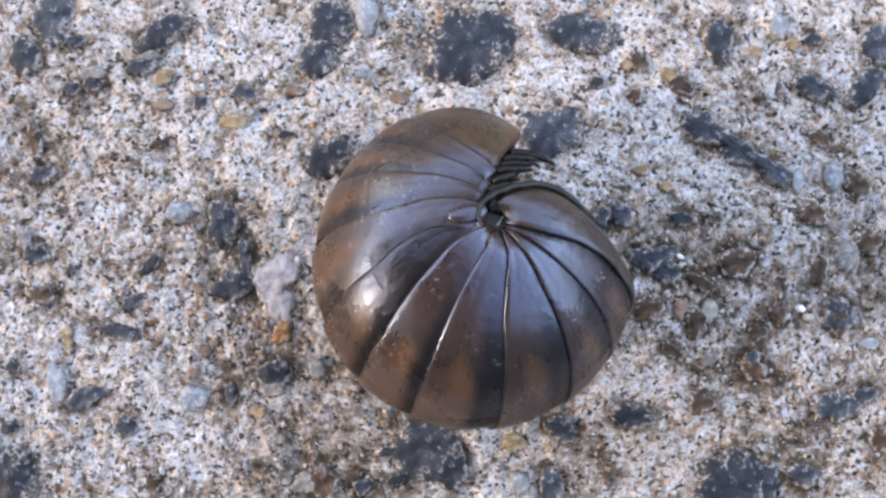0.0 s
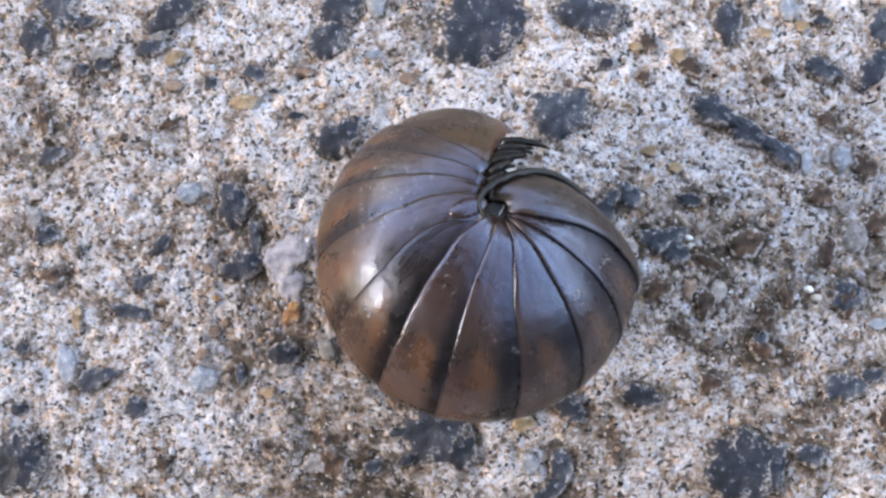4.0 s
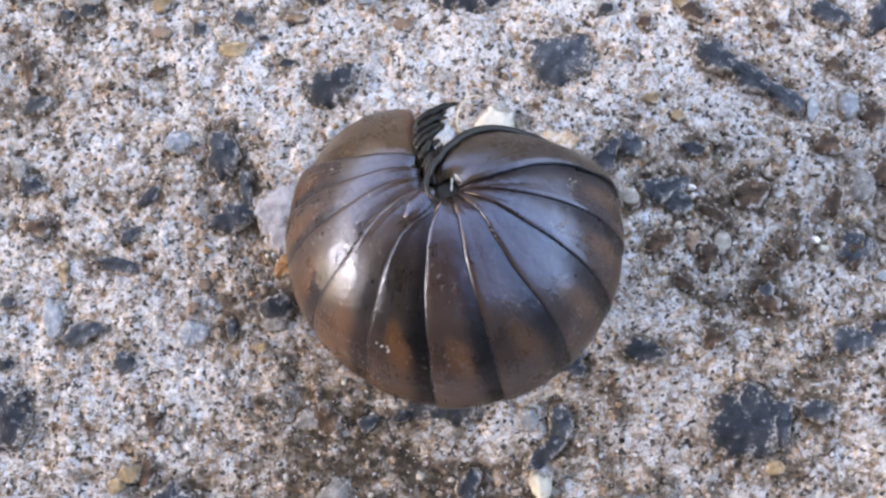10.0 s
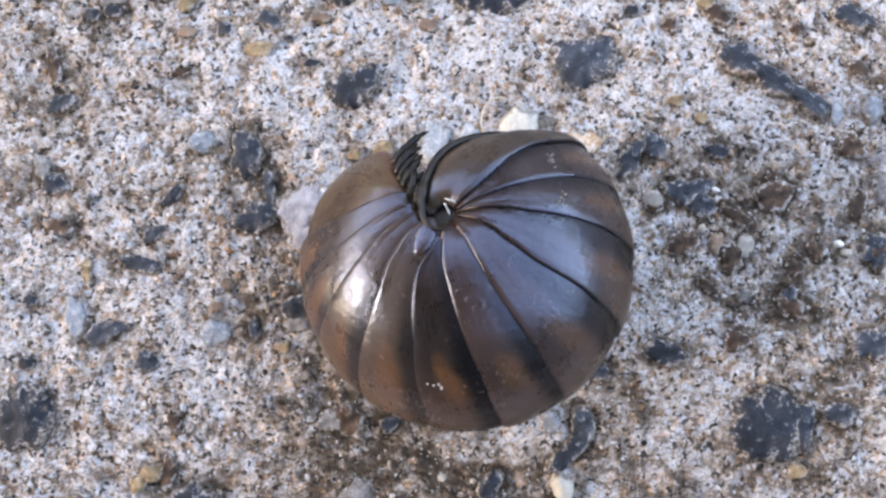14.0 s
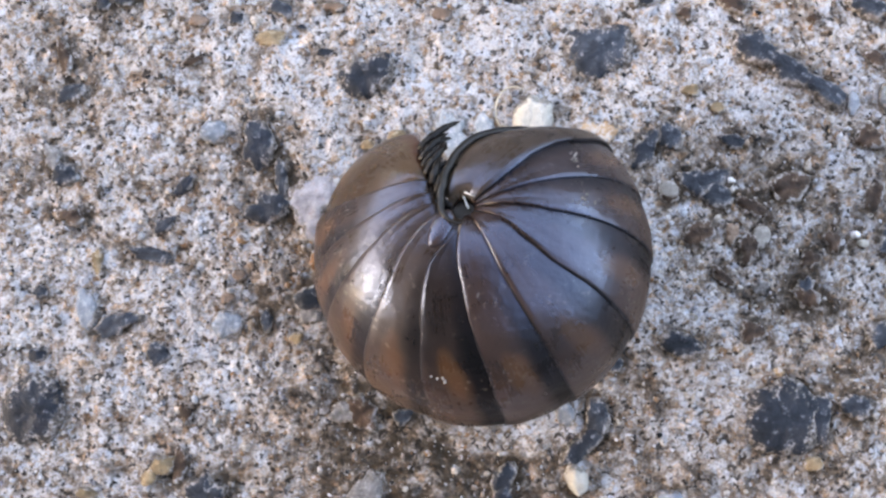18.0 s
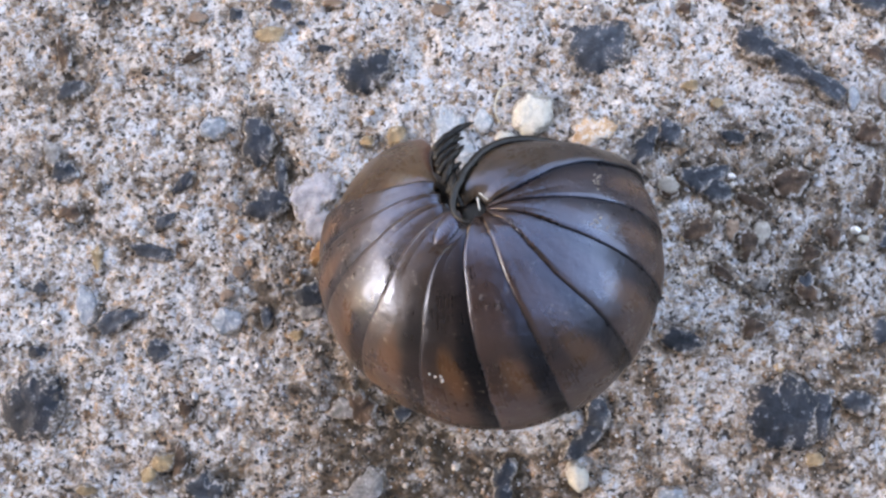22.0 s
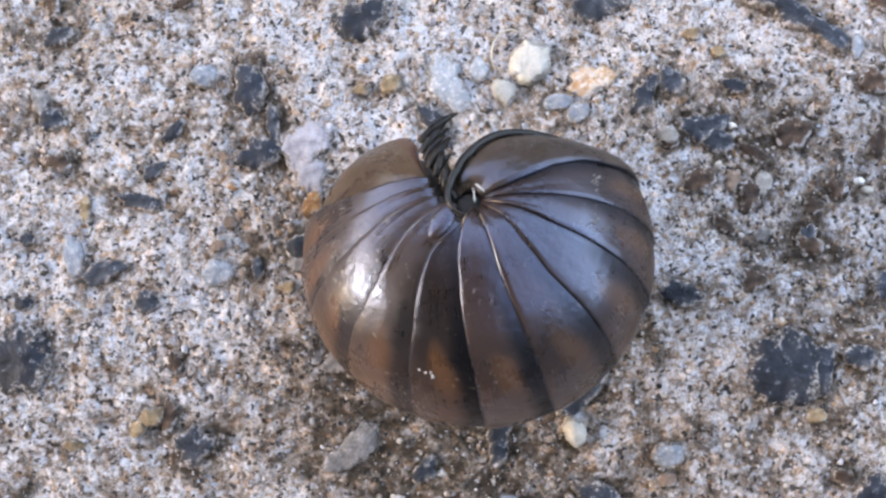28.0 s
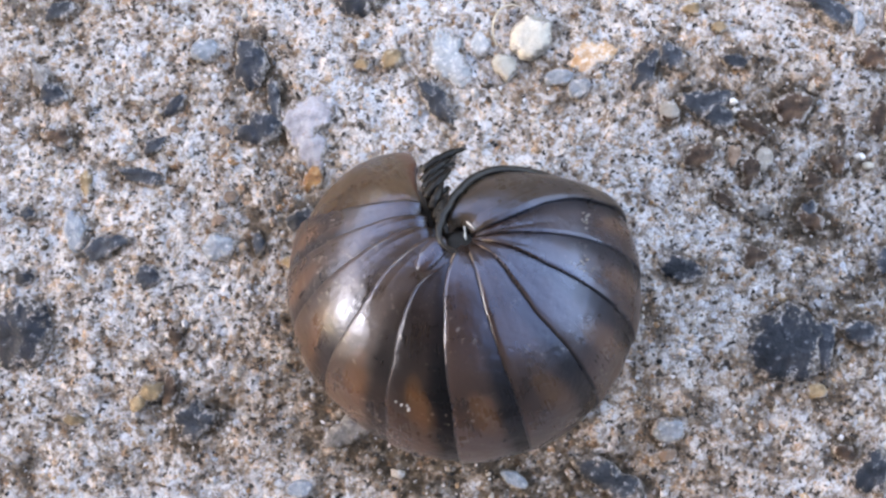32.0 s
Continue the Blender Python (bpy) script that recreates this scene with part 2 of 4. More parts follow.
def plain_material(name, dark, light, rough, scale=900, ior=1.5):
    m = Nodes(name)
    m.bump(m.noise(scale * 2, 3), 0.4, 0.0002)
    return m.end(m.ramp(m.noise(scale, 3), (0.3, dark), (0.7, light)), rough, IOR=ior)


CEMENT = cement_material()
PALE_SAND = grain_material("pale_sand", [(0.0, (0.66, 0.64, 0.66)), (0.22, (0.50, 0.53, 0.58)), (0.40, (0.46, 0.46, 0.47)), (0.54, (0.60, 0.54, 0.50)),
                                         (0.70, (0.44, 0.375, 0.32)), (0.86, (0.54, 0.37, 0.23)), (0.92, (0.28, 0.28, 0.31))])
TAN_SAND = grain_material("tan_sand", [(0.0, (0.33, 0.25, 0.205)), (0.28, (0.19, 0.14, 0.115)), (0.48, (0.40, 0.285, 0.21)),
                                       (0.60, (0.13, 0.10, 0.08)), (0.76, (0.36, 0.20, 0.11)), (0.82, (0.55, 0.48, 0.42))], 0.6)
DARK_SAND = grain_material("dark_sand", [(0.0, (0.016, 0.016, 0.018)), (0.5, (0.04, 0.034, 0.03)), (0.75, (0.08, 0.05, 0.034)),
                                         (0.9, (0.16, 0.17, 0.20))], 0.5)
BASALT = stone_material("basalt", (0.006, 0.0095, 0.016), (0.030, 0.040, 0.057), (0.30, 0.31, 0.35), 0.025, 0.55, 700)
SLATE = stone_material("grey_stone", (0.008, 0.0115, 0.018), (0.055, 0.070, 0.093), (0.4, 0.4, 0.43), 0.03, 0.6, 700)
PEBBLE = stone_material("pale_grey_pebble", (0.165, 0.192, 0.225), (0.33, 0.36, 0.405), (0.60, 0.60, 0.62), 0.06, 0.6, 1100, 1.1)
QUARTZ = stone_material("lilac_quartz", (0.19, 0.185, 0.215), (0.52, 0.51, 0.56), (0.36, 0.25, 0.23), 0.05, 0.4, 1050, 1.15)
CREAM = stone_material("cream_pebble", (0.43, 0.40, 0.35), (0.64, 0.61, 0.55), (0.36, 0.30, 0.24), 0.03, 0.7, 900, 0.8)
GLINT = stone_material("white_glint", (0.74, 0.74, 0.76), (0.86, 0.86, 0.87), (0.8, 0.8, 0.8), 0.0, 0.3, 700, 0.0)
EMBER = stone_material("orange_quartz", (0.14, 0.05, 0.025), (0.48, 0.25, 0.10), (0.62, 0.46, 0.34), 0.02, 0.6, 900, 1.0)
CRUSTY = stone_material("pale_chip", (0.11, 0.10, 0.095), (0.31, 0.29, 0.285), (0.56, 0.54, 0.54), 0.02, 0.9, 1500, 1.1)
FROST = stone_material("frosty_blue_chip", (0.37, 0.42, 0.47), (0.56, 0.60, 0.645), (0.68, 0.68, 0.69), 0.10, 0.7, 1300, 0.8)
PEACH = stone_material("peach_chip", (0.36, 0.19, 0.095), (0.66, 0.46, 0.31), (0.70, 0.65, 0.62), 0.16, 0.8, 1100, 1.0)
BUFF = stone_material("buff_chip", (0.22, 0.20, 0.18), (0.40, 0.37, 0.34), (0.62, 0.58, 0.56), 0.03, 0.5, 700, 1.0)
OCHRE = stone_material("ochre_stone", (0.16, 0.105, 0.06), (0.46, 0.33, 0.20), (0.66, 0.57, 0.46), 0.03, 0.6, 700)
BROWN = stone_material("brown_stone", (0.014, 0.009, 0.007), (0.13, 0.070, 0.044), (0.40, 0.33, 0.27), 0.02, 0.6, 620, 1.15)
RUST = stone_material("rust_stone", (0.15, 0.095, 0.07), (0.33, 0.225, 0.165), (0.6, 0.5, 0.42), 0.03, 0.6, 600)
SHELL = shell_material("dark_brown_chitin", (0.0235, 0.0122, 0.0076), (0.092, 0.043, 0.020))
SHELL_DARK = shell_material("blackish_brown_chitin", (0.012, 0.0075, 0.0055), (0.088, 0.041, 0.018), gloss=0.30)
SHELL_WARM = shell_material("warm_brown_chitin", (0.029, 0.0172, 0.0096), (0.110, 0.050, 0.019), 0.8, gloss=0.47)
SHELL_END = shell_material("olive_brown_chitin", (0.036, 0.0228, 0.0135), (0.085, 0.05, 0.022), 0.0, gloss=0.42)
SHELL_TAIL = shell_material("tail_chitin", (0.054, 0.0315, 0.0160), (0.10, 0.056, 0.022), 0.0, 0.7, 0.26)
RIM = plain_material("dark_rim", (0.006, 0.0055, 0.0055), (0.018, 0.015, 0.013), 0.38, 700, 1.42)
FLESH = plain_material("dark_underside", (0.008, 0.007, 0.007), (0.028, 0.022, 0.018), 0.5)
LEG = plain_material("dark_leg", (0.002, 0.0018, 0.0018), (0.012, 0.009, 0.007), 0.32, 1500, 1.36)
HUB_FILLER = plain_material("hub_filler_brown", (0.008, 0.006, 0.005), (0.024, 0.017, 0.013), 0.5, 1500, 1.35)
BLOCKER = plain_material("blocker_brown", (0.10, 0.085, 0.07), (0.17, 0.14, 0.12), 0.9, 40)
GRIT = plain_material("pale_grit", (0.20, 0.18, 0.16), (0.42, 0.39, 0.37), 0.9, 2500)
END_GLINT = plain_material("glint_tan", (0.16, 0.09, 0.05), (0.40, 0.28, 0.20), 0.35, 1200)
HUB_GLINT = plain_material("pale_glint", (0.10, 0.10, 0.10), (0.55, 0.55, 0.53), 0.15, 900)
ROOT = plain_material("dry_fibre", (0.45, 0.38, 0.27), (0.7, 0.63, 0.5), 0.7, 900)


# ---------------------------------------------------------------- mesh helpers
def link_mesh(name, verts, faces, material, parent=None, smooth=True, uvs=None, label=""):
    me = bpy.data.meshes.new(name)
    me.from_pydata([tuple(v) for v in verts], [], faces)
    if uvs is not None:
        layer = me.uv_layers.new(name="UVMap")
        for loop in me.loops:
            layer.data[loop.index].uv = uvs[loop.vertex_index]
    me.materials.append(material)
    if smooth:
        me.shade_smooth()
    ob = new(name, me)
    if parent:
        ob.parent = parent
    if label:
        tagged(ob, label)
    return ob


def tube_mesh(points, radii, sides=8):
    """A round bar along points, closed at both ends."""
    verts, faces = [], []
    for k, p in enumerate(points):
        along = (points[min(k + 1, len(points) - 1)] - points[max(k - 1, 0)]).normalized()
        side = along.cross(Vector((0.31, 0.17, 0.93))).normalized()
        up = side.cross(along)
        for q in range(sides):
            w = 2 * math.pi * q / sides
            verts.append(p + radii[k] * (math.cos(w) * side + math.sin(w) * up))
    for k in range(len(points) - 1):
        for q in range(sides):
            r = (q + 1) % sides
            faces.append((k * sides + q, k * sides + r, (k + 1) * sides + r, (k + 1) * sides + q))
    faces.append(tuple(range(sides))[::-1])
    faces.append(tuple(range((len(points) - 1) * sides, len(points) * sides)))
    return verts, faces


# ---------------------------------------------------------------- ground
X0, X1, Y0, Y1 = -50 * MM, 48 * MM, -44 * MM, 32 * MM


STONE_AREAS, STONES = [], []


def stone(name, x, y, length, width, turn=0.0, high=0.35, material=BASALT, seed=0, ragged=0.22, points=44, sunk=0.16, label=""):
    """A stone set in the cement, flush or a little proud: x, y, length, width and height in mm, turn in degrees."""
    rng = random.Random(seed * 7919 + int(x * 31) + int(y * 17))
    if material in (PEBBLE, BUFF):
        ragged = min(ragged, 0.13)
    wobble = [(rng.uniform(-1, 1) * ragged * 1.9 / n ** 1.3, rng.uniform(0, 6.28), n) for n in range(2, 15)]
    flat = material in (BASALT, SLATE, BROWN, OCHRE, RUST, CRUSTY, QUARTZ, FROST, PEACH, EMBER)
    rings = ((1.1, -1.2), (1.08, -0.2), (0.98, 0.3), (0.86, 0.62), (0.68, 0.85), (0.48, 0.96), (0.25, 1.0)) if flat else (
        (1.0, -1.0), (1.02, 0.0), (0.95, 0.5), (0.84, 0.78), (0.68, 0.92), (0.48, 0.98), (0.25, 1.0))
    lumpy = 0.45 if material is CREAM else 1.0
    verts, faces = [], []
    for size, level in rings:
        for k in range(points):
            w = 2 * math.pi * k / points
            r = size * (1 + sum(amp * math.sin(n * w + ph) for amp, ph, n in wobble))
            px, py = 0.5 * length * r * math.cos(w), 0.5 * width * r * math.sin(w)
            lump = lumpy * (0.55 * noise.noise(Vector((px * 0.9, py * 0.9, seed * 1.7))) + 0.25 * noise.noise(Vector((px * 2.6, py * 2.6, seed)))) if level > 0 else 0.0
            verts.append(Vector((px, py, high * (level + lump))) * MM)
    verts.append(Vector((0, 0, high * (1 + 0.55 * lumpy * noise.noise(Vector((0, 0, seed * 1.7)))))) * MM)
    for ring in range(len(rings) - 1):
        for k in range(points):
            q = (k + 1) % points
            faces.append((ring * points + k, ring * points + q, (ring + 1) * points + q, (ring + 1) * points + k))
    top = (len(rings) - 1) * points
    faces += [(top + k, top + (k + 1) % points, len(verts) - 1) for k in range(points)]
    ob = link_mesh(name, verts, faces, material, label=label)
    rim = ob.data.attributes.new("rim", "FLOAT", "POINT")
    rim.data.foreach_set("value", [size for size, _ in rings for _ in range(points)] + [0.0])
    dark = 1.0 if material in (BASALT, SLATE, BROWN) else 0.4
    STONE_AREAS.append((x * MM, y * MM, 0.5 * length * MM, 0.5 * width * MM, radians(turn), dark))
    STONES.append(ob)
    ob.matrix_basis = pose(x * MM, y * MM, -sunk * MM, 0, 0, turn)
    return ob


stone("dark_stone", -10.2, 20.2, 4.30, 3.79, 10, 0.35, BASALT, 1, 0.22, label="blackish basalt chip set flush in concrete")
stone("dark_stone", -11.3, 17.0, 4.04, 3.13, 30, 0.35, SLATE, 2, 0.22)
stone("dark_stone", 2.4, 18.2, 9.86, 5.31, 6, 0.40, BASALT, 3, 0.30, label="large ragged blue-black basalt chip set in concrete")
stone("dark_stone", 12.2, 19.4, 6.32, 3.64, -5, 0.45, SLATE, 4, 0.20)
stone("dark_stone", 24.7, 18.7, 2.53, 3.94, 5, 0.35, BASALT, 5, 0.22)
stone("dark_stone", -25.2, 19.3, 5.31, 2.53, 28, 0.35, BASALT, 6, 0.22)
stone("dark_stone", -27.1, 16.3, 2.78, 1.52, 10, 0.35, SLATE, 7, 0.22)
stone("dark_stone", -35.0, 20.8, 3.03, 5.56, -12, 0.30, SLATE, 8, 0.30)
stone("dark_stone", -37.5, 17.1, 3.03, 2.93, 0, 0.35, BASALT, 9, 0.22)
stone("dark_stone", -33.1, 18.5, 2.12, 0.91, 20, 0.35, BASALT, 10, 0.22)
stone("dark_stone", -10.4, 8.2, 4.25, 3.74, 15, 0.40, BASALT, 11, 0.28)
stone("dark_stone", 9.8, 10.6, 6.2, 4.0, 15, 0.40, SLATE, 12, 0.30)
stone("dark_stone", 23.3, 10.8, 3.7, 2.7, -30, 0.40, BASALT, 13, 0.40)
stone("dark_stone", 26.2, 9.0, 4.8, 2.2, -35, 0.40, BASALT, 14, 0.42)
stone("dark_stone", 29.2, 7.2, 4.8, 2.0, -35, 0.40, SLATE, 15, 0.42)
stone("pale_chip", 31.8, 6.0, 1.11, 2.12, 0, 0.30, PEBBLE, 16, 0.22)
stone("dark_stone", 33.2, 14.5, 4.30, 1.72, -30, 0.35, SLATE, 17, 0.22)
stone("dark_stone", 38.0, 14.5, 4.80, 2.12, 48, 0.35, BASALT, 18, 0.22)
stone("dark_stone", 38.8, 18.2, 2.53, 3.54, 0, 0.35, SLATE, 19, 0.22)
stone("dark_stone", -19.8, 2.3, 2.53, 4.30, 10, 0.35, BASALT, 20, 0.30)
stone("dark_stone", -19.0, -3.3, 3.79, 2.63, 5, 0.35, BASALT, 21, 0.28)
stone("dark_stone", -17.8, -0.7, 1.11, 3.03, 15, 0.20, SLATE, 22, 0.30)
stone("dark_stone", 25.9, -21.4, 6.22, 6.70, 0, 0.50, BASALT, 23, 0.22, label="big rounded black basalt stone set in concrete")
stone("dark_stone", 29.1, -21.4, 1.63, 4.79, -5, 0.30, BASALT, 24, 0.22)
stone("dark_stone", 16.9, -15.0, 4.04, 2.12, -4, 0.35, BASALT, 25, 0.22)
stone("dark_stone", -39.2, -20.8, 4.7, 6.3, -12, 0.45, BASALT, 26, 0.20)
stone("dark_stone", -1.5, -17.6, 7.08, 5.56, -15, 0.35, SLATE, 27, 0.40)
stone("dark_stone", 0.8, -19.9, 3.03, 3.54, 10, 0.30, BASALT, 28, 0.30)
stone("dark_stone", -15.1, -11.2, 3.03, 2.22, -20, 0.35, BASALT, 29, 0.22)
stone("dark_stone", -36.6, -0.5, 2.28, 1.72, 0, 0.35, SLATE, 30, 0.22)
stone("dark_stone", -26.2, -1.4, 2.53, 1.01, 42, 0.35, BASALT, 31, 0.22)
stone("dark_stone", -29.0, -7.4, 4.35, 1.21, -12, 0.25, SLATE, 32, 0.22)
stone("dark_stone", -28.4, -15.9, 2.02, 2.02, 0, 0.35, SLATE, 33, 0.22)
stone("dark_stone", -19.0, -13.1, 1.11, 1.72, 0, 0.35, SLATE, 34, 0.22)
stone("dark_stone", -32.1, -13.4, 3.54, 1.82, 15, 0.25, SLATE, 35, 0.40)
stone("dark_stone", 10.4, -16.0, 2.63, 1.92, -30, 0.35, BASALT, 36, 0.22)
stone("dark_stone", 19.3, -0.6, 3.03, 1.82, 10, 0.25, SLATE, 37, 0.40)
stone("dark_stone", 21.3, 2.7, 2.02, 1.31, -20, 0.25, BASALT, 38, 0.22)
stone("dark_stone", 15.9, 3.1, 1.82, 2.63, 15, 0.35, SLATE, 39, 0.22)
stone("dark_stone", 11.0, -32.9, 5.27, 2.87, -20, 0.35, SLATE, 40, 0.40)
stone("dark_stone", 33.3, -32.2, 2.87, 3.83, 0, 0.35, BASALT, 41, 0.22)
stone("dark_stone", -24.4, -28.1, 2.97, 3.16, -25, 0.35, SLATE, 42, 0.40)
stone("dark_stone", -4.0, -0.8, 1.72, 4.79, 35, 0.30, SLATE, 43, 0.25)
stone("dark_stone", 13.8, 1.9, 1.63, 3.73, -25, 0.30, BASALT, 44, 0.35)
stone("dark_stone", 18.2, -0.9, 2.97, 1.91, 15, 0.25, SLATE, 47, 0.45)
stone("dark_stone", 9.7, -21.3, 2.18, 2.97, 20, 0.35, SLATE, 48, 0.22)
stone("dark_stone", 8.4, -23.8, 4.94, 1.68, 40, 0.35, SLATE, 49, 0.30)
stone("dark_stone", 1.6, -26.6, 2.97, 1.68, 50, 0.35, BASALT, 50, 0.22)
stone("dark_stone", -31.5, 14.7, 1.72, 1.11, 0, 0.25, BASALT, 51, 0.22)
stone("dark_stone", -14.1, 10.2, 1.31, 0.81, 0, 0.20, BASALT, 52, 0.22)
stone("dark_stone", 13.8, 14.9, 1.21, 1.11, 0, 0.30, BASALT, 53, 0.10)
stone("dark_stone", -33.3, 14.3, 1.31, 1.11, 0, 0.35, SLATE, 54, 0.22)
stone("dark_stone", 35.7, -6.0, 3.03, 3.03, 20, 0.20, SLATE, 55, 0.50)
stone("dark_stone", 27.6, -10.1, 2.02, 1.31, 60, 0.20, SLATE, 56, 0.40)
stone("dark_stone", -4.2, -20.7, 1.52, 1.01, 0, 0.35, BASALT, 57, 0.22)
stone("dark_stone", -38.9, -16.1, 1.52, 1.21, 0, 0.35, BASALT, 58, 0.22)
stone("dark_stone", -4.7, -30.1, 2.15, 1.91, 0, 0.30, SLATE, 59, 0.40)
stone("dark_stone", 1.5, -28.4, 1.44, 2.87, -20, 0.30, BASALT, 60, 0.30)
stone("dark_stone", 33.2, 18.8, 1.52, 1.01, 0, 0.20, SLATE, 61, 0.22)
stone("grey_pebble", -23.6, 3.3, 2.43, 2.12, 20, 0.50, PEBBLE, 62, 0.12, label="smooth pale blue-grey pebble set in concrete")
stone("grey_pebble", -22.4, -13.4, 2.73, 2.43, 0, 0.35, PEBBLE, 63, 0.18)
stone("grey_pebble", -34.6, -12.1, 1.92, 3.34, 10, 0.30, PEBBLE, 64, 0.22)
stone("grey_pebble", -3.0, 2.9, 3.3, 4.4, 14, 0.30, FROST, 65, 0.30, label="frosty blue-white chip set in concrete")
stone("grey_pebble", -0.3, 4.0, 1.6, 2.2, 0, 0.30, FROST, 66, 0.15)
stone("grey_pebble", 6.4, 1.2, 2.49, 1.53, 8, 0.50, PEBBLE, 67, 0.08)
stone("grey_pebble", 8.1, 0.3, 2.20, 1.63, 20, 0.45, PEBBLE, 68, 0.15)
stone("grey_pebble", 15.9, -28.7, 2.78, 2.20, 10, 0.50, PEBBLE, 69, 0.10)
stone("grey_pebble", 2.8, -32.9, 2.49, 1.15, -35, 0.40, PEBBLE, 70, 0.20)
stone("grey_pebble", 34.9, 6.5, 1.52, 2.93, 5, 0.50, PEBBLE, 71, 0.10)
stone("grey_pebble", 36.2, -0.6, 2.33, 2.83, 0, 0.35, CRUSTY, 72, 0.20)
stone("grey_pebble", 6.9, -21.0, 1.7, 2.3, 25, 0.40, PEBBLE, 73, 0.20)
stone("grey_pebble", 30.1, 19.9, 1.42, 2.63, 0, 0.30, PEBBLE, 74, 0.20)
stone("grey_pebble", -6.8, 21.0, 2.12, 4.25, 8, 0.70, PEBBLE, 75, 0.08)
stone("grey_pebble", -11.9, -29.2, 3.16, 2.01, 30, 0.40, CRUSTY, 76, 0.25)
stone("grey_pebble", -15.4, -33.8, 2.39, 1.44, 0, 0.40, PEBBLE, 77, 0.15)
stone("grey_pebble", -10.4, -27.9, 2.49, 4.02, -20, 0.35, CRUSTY, 78, 0.30)
stone("grey_pebble", 15.8, -1.5, 1.63, 1.63, 0, 0.40, BUFF, 79, 0.12)
stone("grey_pebble", -7.3, 15.7, 1.21, 0.91, 0, 0.30, PEBBLE, 82, 0.22)
stone("grey_pebble", 38.2, -8.5, 1.72, 1.11, 0, 0.30, PEBBLE, 85, 0.22)
stone("quartz_pebble", -14.9, -2.4, 3.9, 4.3, -15, 0.24, QUARTZ, 86, 0.34, label="translucent lilac quartz pebble set in concrete")
stone("quartz_pebble", -14.5, -5.0, 2.1, 3.9, 10, 0.26, QUARTZ, 87, 0.30)
stone("rust_stone", -14.4, -7.5, 1.4, 2.5, -10, 0.25, EMBER, 88, 0.25, label="orange rust-stained chip beside a lilac pebble")
stone("orange_stone", 9.1, 3.1, 3.3, 3.2, -10, 0.25, PEACH, 89, 0.40, label="orange-stained chip in concrete")
stone("ochre_stone", -10.3, 2.2, 1.15, 0.96, 0, 0.30, OCHRE, 90, 0.22)
stone("ochre_stone", -7.8, 2.7, 2.01, 1.44, 25, 0.35, OCHRE, 91, 0.22)
stone("ochre_stone", -27.9, -25.6, 1.9, 1.8, 15, 0.60, OCHRE, 92, 0.25, label="yellow-brown stone set in concrete")
stone("ochre_stone", -29.1, -26.6, 1.5, 1.4, 0, 0.55, OCHRE, 172, 0.2)
stone("brown_stone", -26.5, -25.6, 1.5, 2.4, -15, 0.25, BROWN, 173, 0.35)
stone("ochre_stone", -34.6, -28.1, 1.63, 1.05, 0, 0.30, OCHRE, 93, 0.22)
stone("brown_stone", 26.4, -1.2, 3.16, 2.68, -10, 0.30, BROWN, 94, 0.25, label="red-brown stone set in concrete")
stone("brown_stone", 18.5, -5.3, 2.68, 2.11, 0, 0.25, BROWN, 95, 0.35)
stone("brown_stone", 22.8, -6.6, 1.91, 2.39, 0, 0.25, BROWN, 96, 0.40)
stone("brown_stone", 30.9, -30.6, 1.91, 1.44, -30, 0.30, BROWN, 97, 0.22)
stone("brown_stone", 21.3, 14.7, 2.63, 1.42, -40, 0.30, BROWN, 98, 0.25)
stone("brown_stone", 17.5, 16.7, 2.02, 1.52, 0, 0.20, BROWN, 99, 0.40)
stone("ochre_stone", -25.0, 15.4, 1.92, 1.31, 10, 0.30, OCHRE, 100, 0.22)
stone("ochre_stone", -18.7, 11.4, 2.53, 1.52, 0, 0.30, OCHRE, 101, 0.22)
stone("brown_stone", -25.0, 12.9, 1.52, 1.11, 0, 0.30, RUST, 102, 0.22)
stone("ochre_stone", 20.3, 15.7, 1.52, 1.42, 0, 0.30, OCHRE, 103, 0.22)
# white grains whose sparkle is put into the bright colour
stone("white_chip", 32.05, -5.35, 0.72, 0.65, 0, 0.55, GLINT, 104, 0.10, label="small white chip in concrete, its glint put into the colour")
stone("cream_chip", 32.7, -6.15, 0.85, 0.75, 0, 0.45, CREAM, 105, 0.10)
stone("white_chip", 21.2, -0.7, 0.75, 0.5, -10, 0.50, GLINT, 171, 0.10)
stone("rust_stone", 15.8, -30.8, 1.63, 1.15, 0, 0.30, RUST, 107, 0.22)
stone("ochre_stone", 6.4, -17.4, 2.02, 1.72, 0, 0.35, OCHRE, 108, 0.22)
stone("ochre_stone", -21.4, -9.1, 1.11, 1.01, 0, 0.30, RUST, 109, 0.22)
stone("ochre_stone", 28.5, -25.3, 1.63, 1.24, 20, 0.30, OCHRE, 110, 0.22)
stone("brown_stone", 39.2, -17.1, 1.52, 2.53, 0, 0.30, BROWN, 111, 0.22)
# the brown pieces from here on stand for clumps of dirt
stone("brown_stone", 27.9, -10.8, 1.52, 2.53, 60, 0.25, BROWN, 113, 0.38)
stone("brown_stone", 28.1, -7.5, 1.52, 1.52, 0, 0.25, BROWN, 114, 0.38)
stone("brown_stone", 33.2, 3.1, 2.53, 2.02, 10, 0.25, BROWN, 115, 0.38)
stone("brown_stone", 37.2, 5.6, 2.53, 2.33, 0, 0.25, BROWN, 116, 0.38)
stone("brown_stone", 33.7, 9.9, 2.33, 1.11, -30, 0.25, BROWN, 117, 0.38)
stone("brown_stone", 35.8, -6.5, 2.02, 2.53, 0, 0.25, BROWN, 118, 0.38)
stone("dark_stone", 35.2, -14.2, 3.54, 2.83, 10, 0.25, SLATE, 119, 0.38)
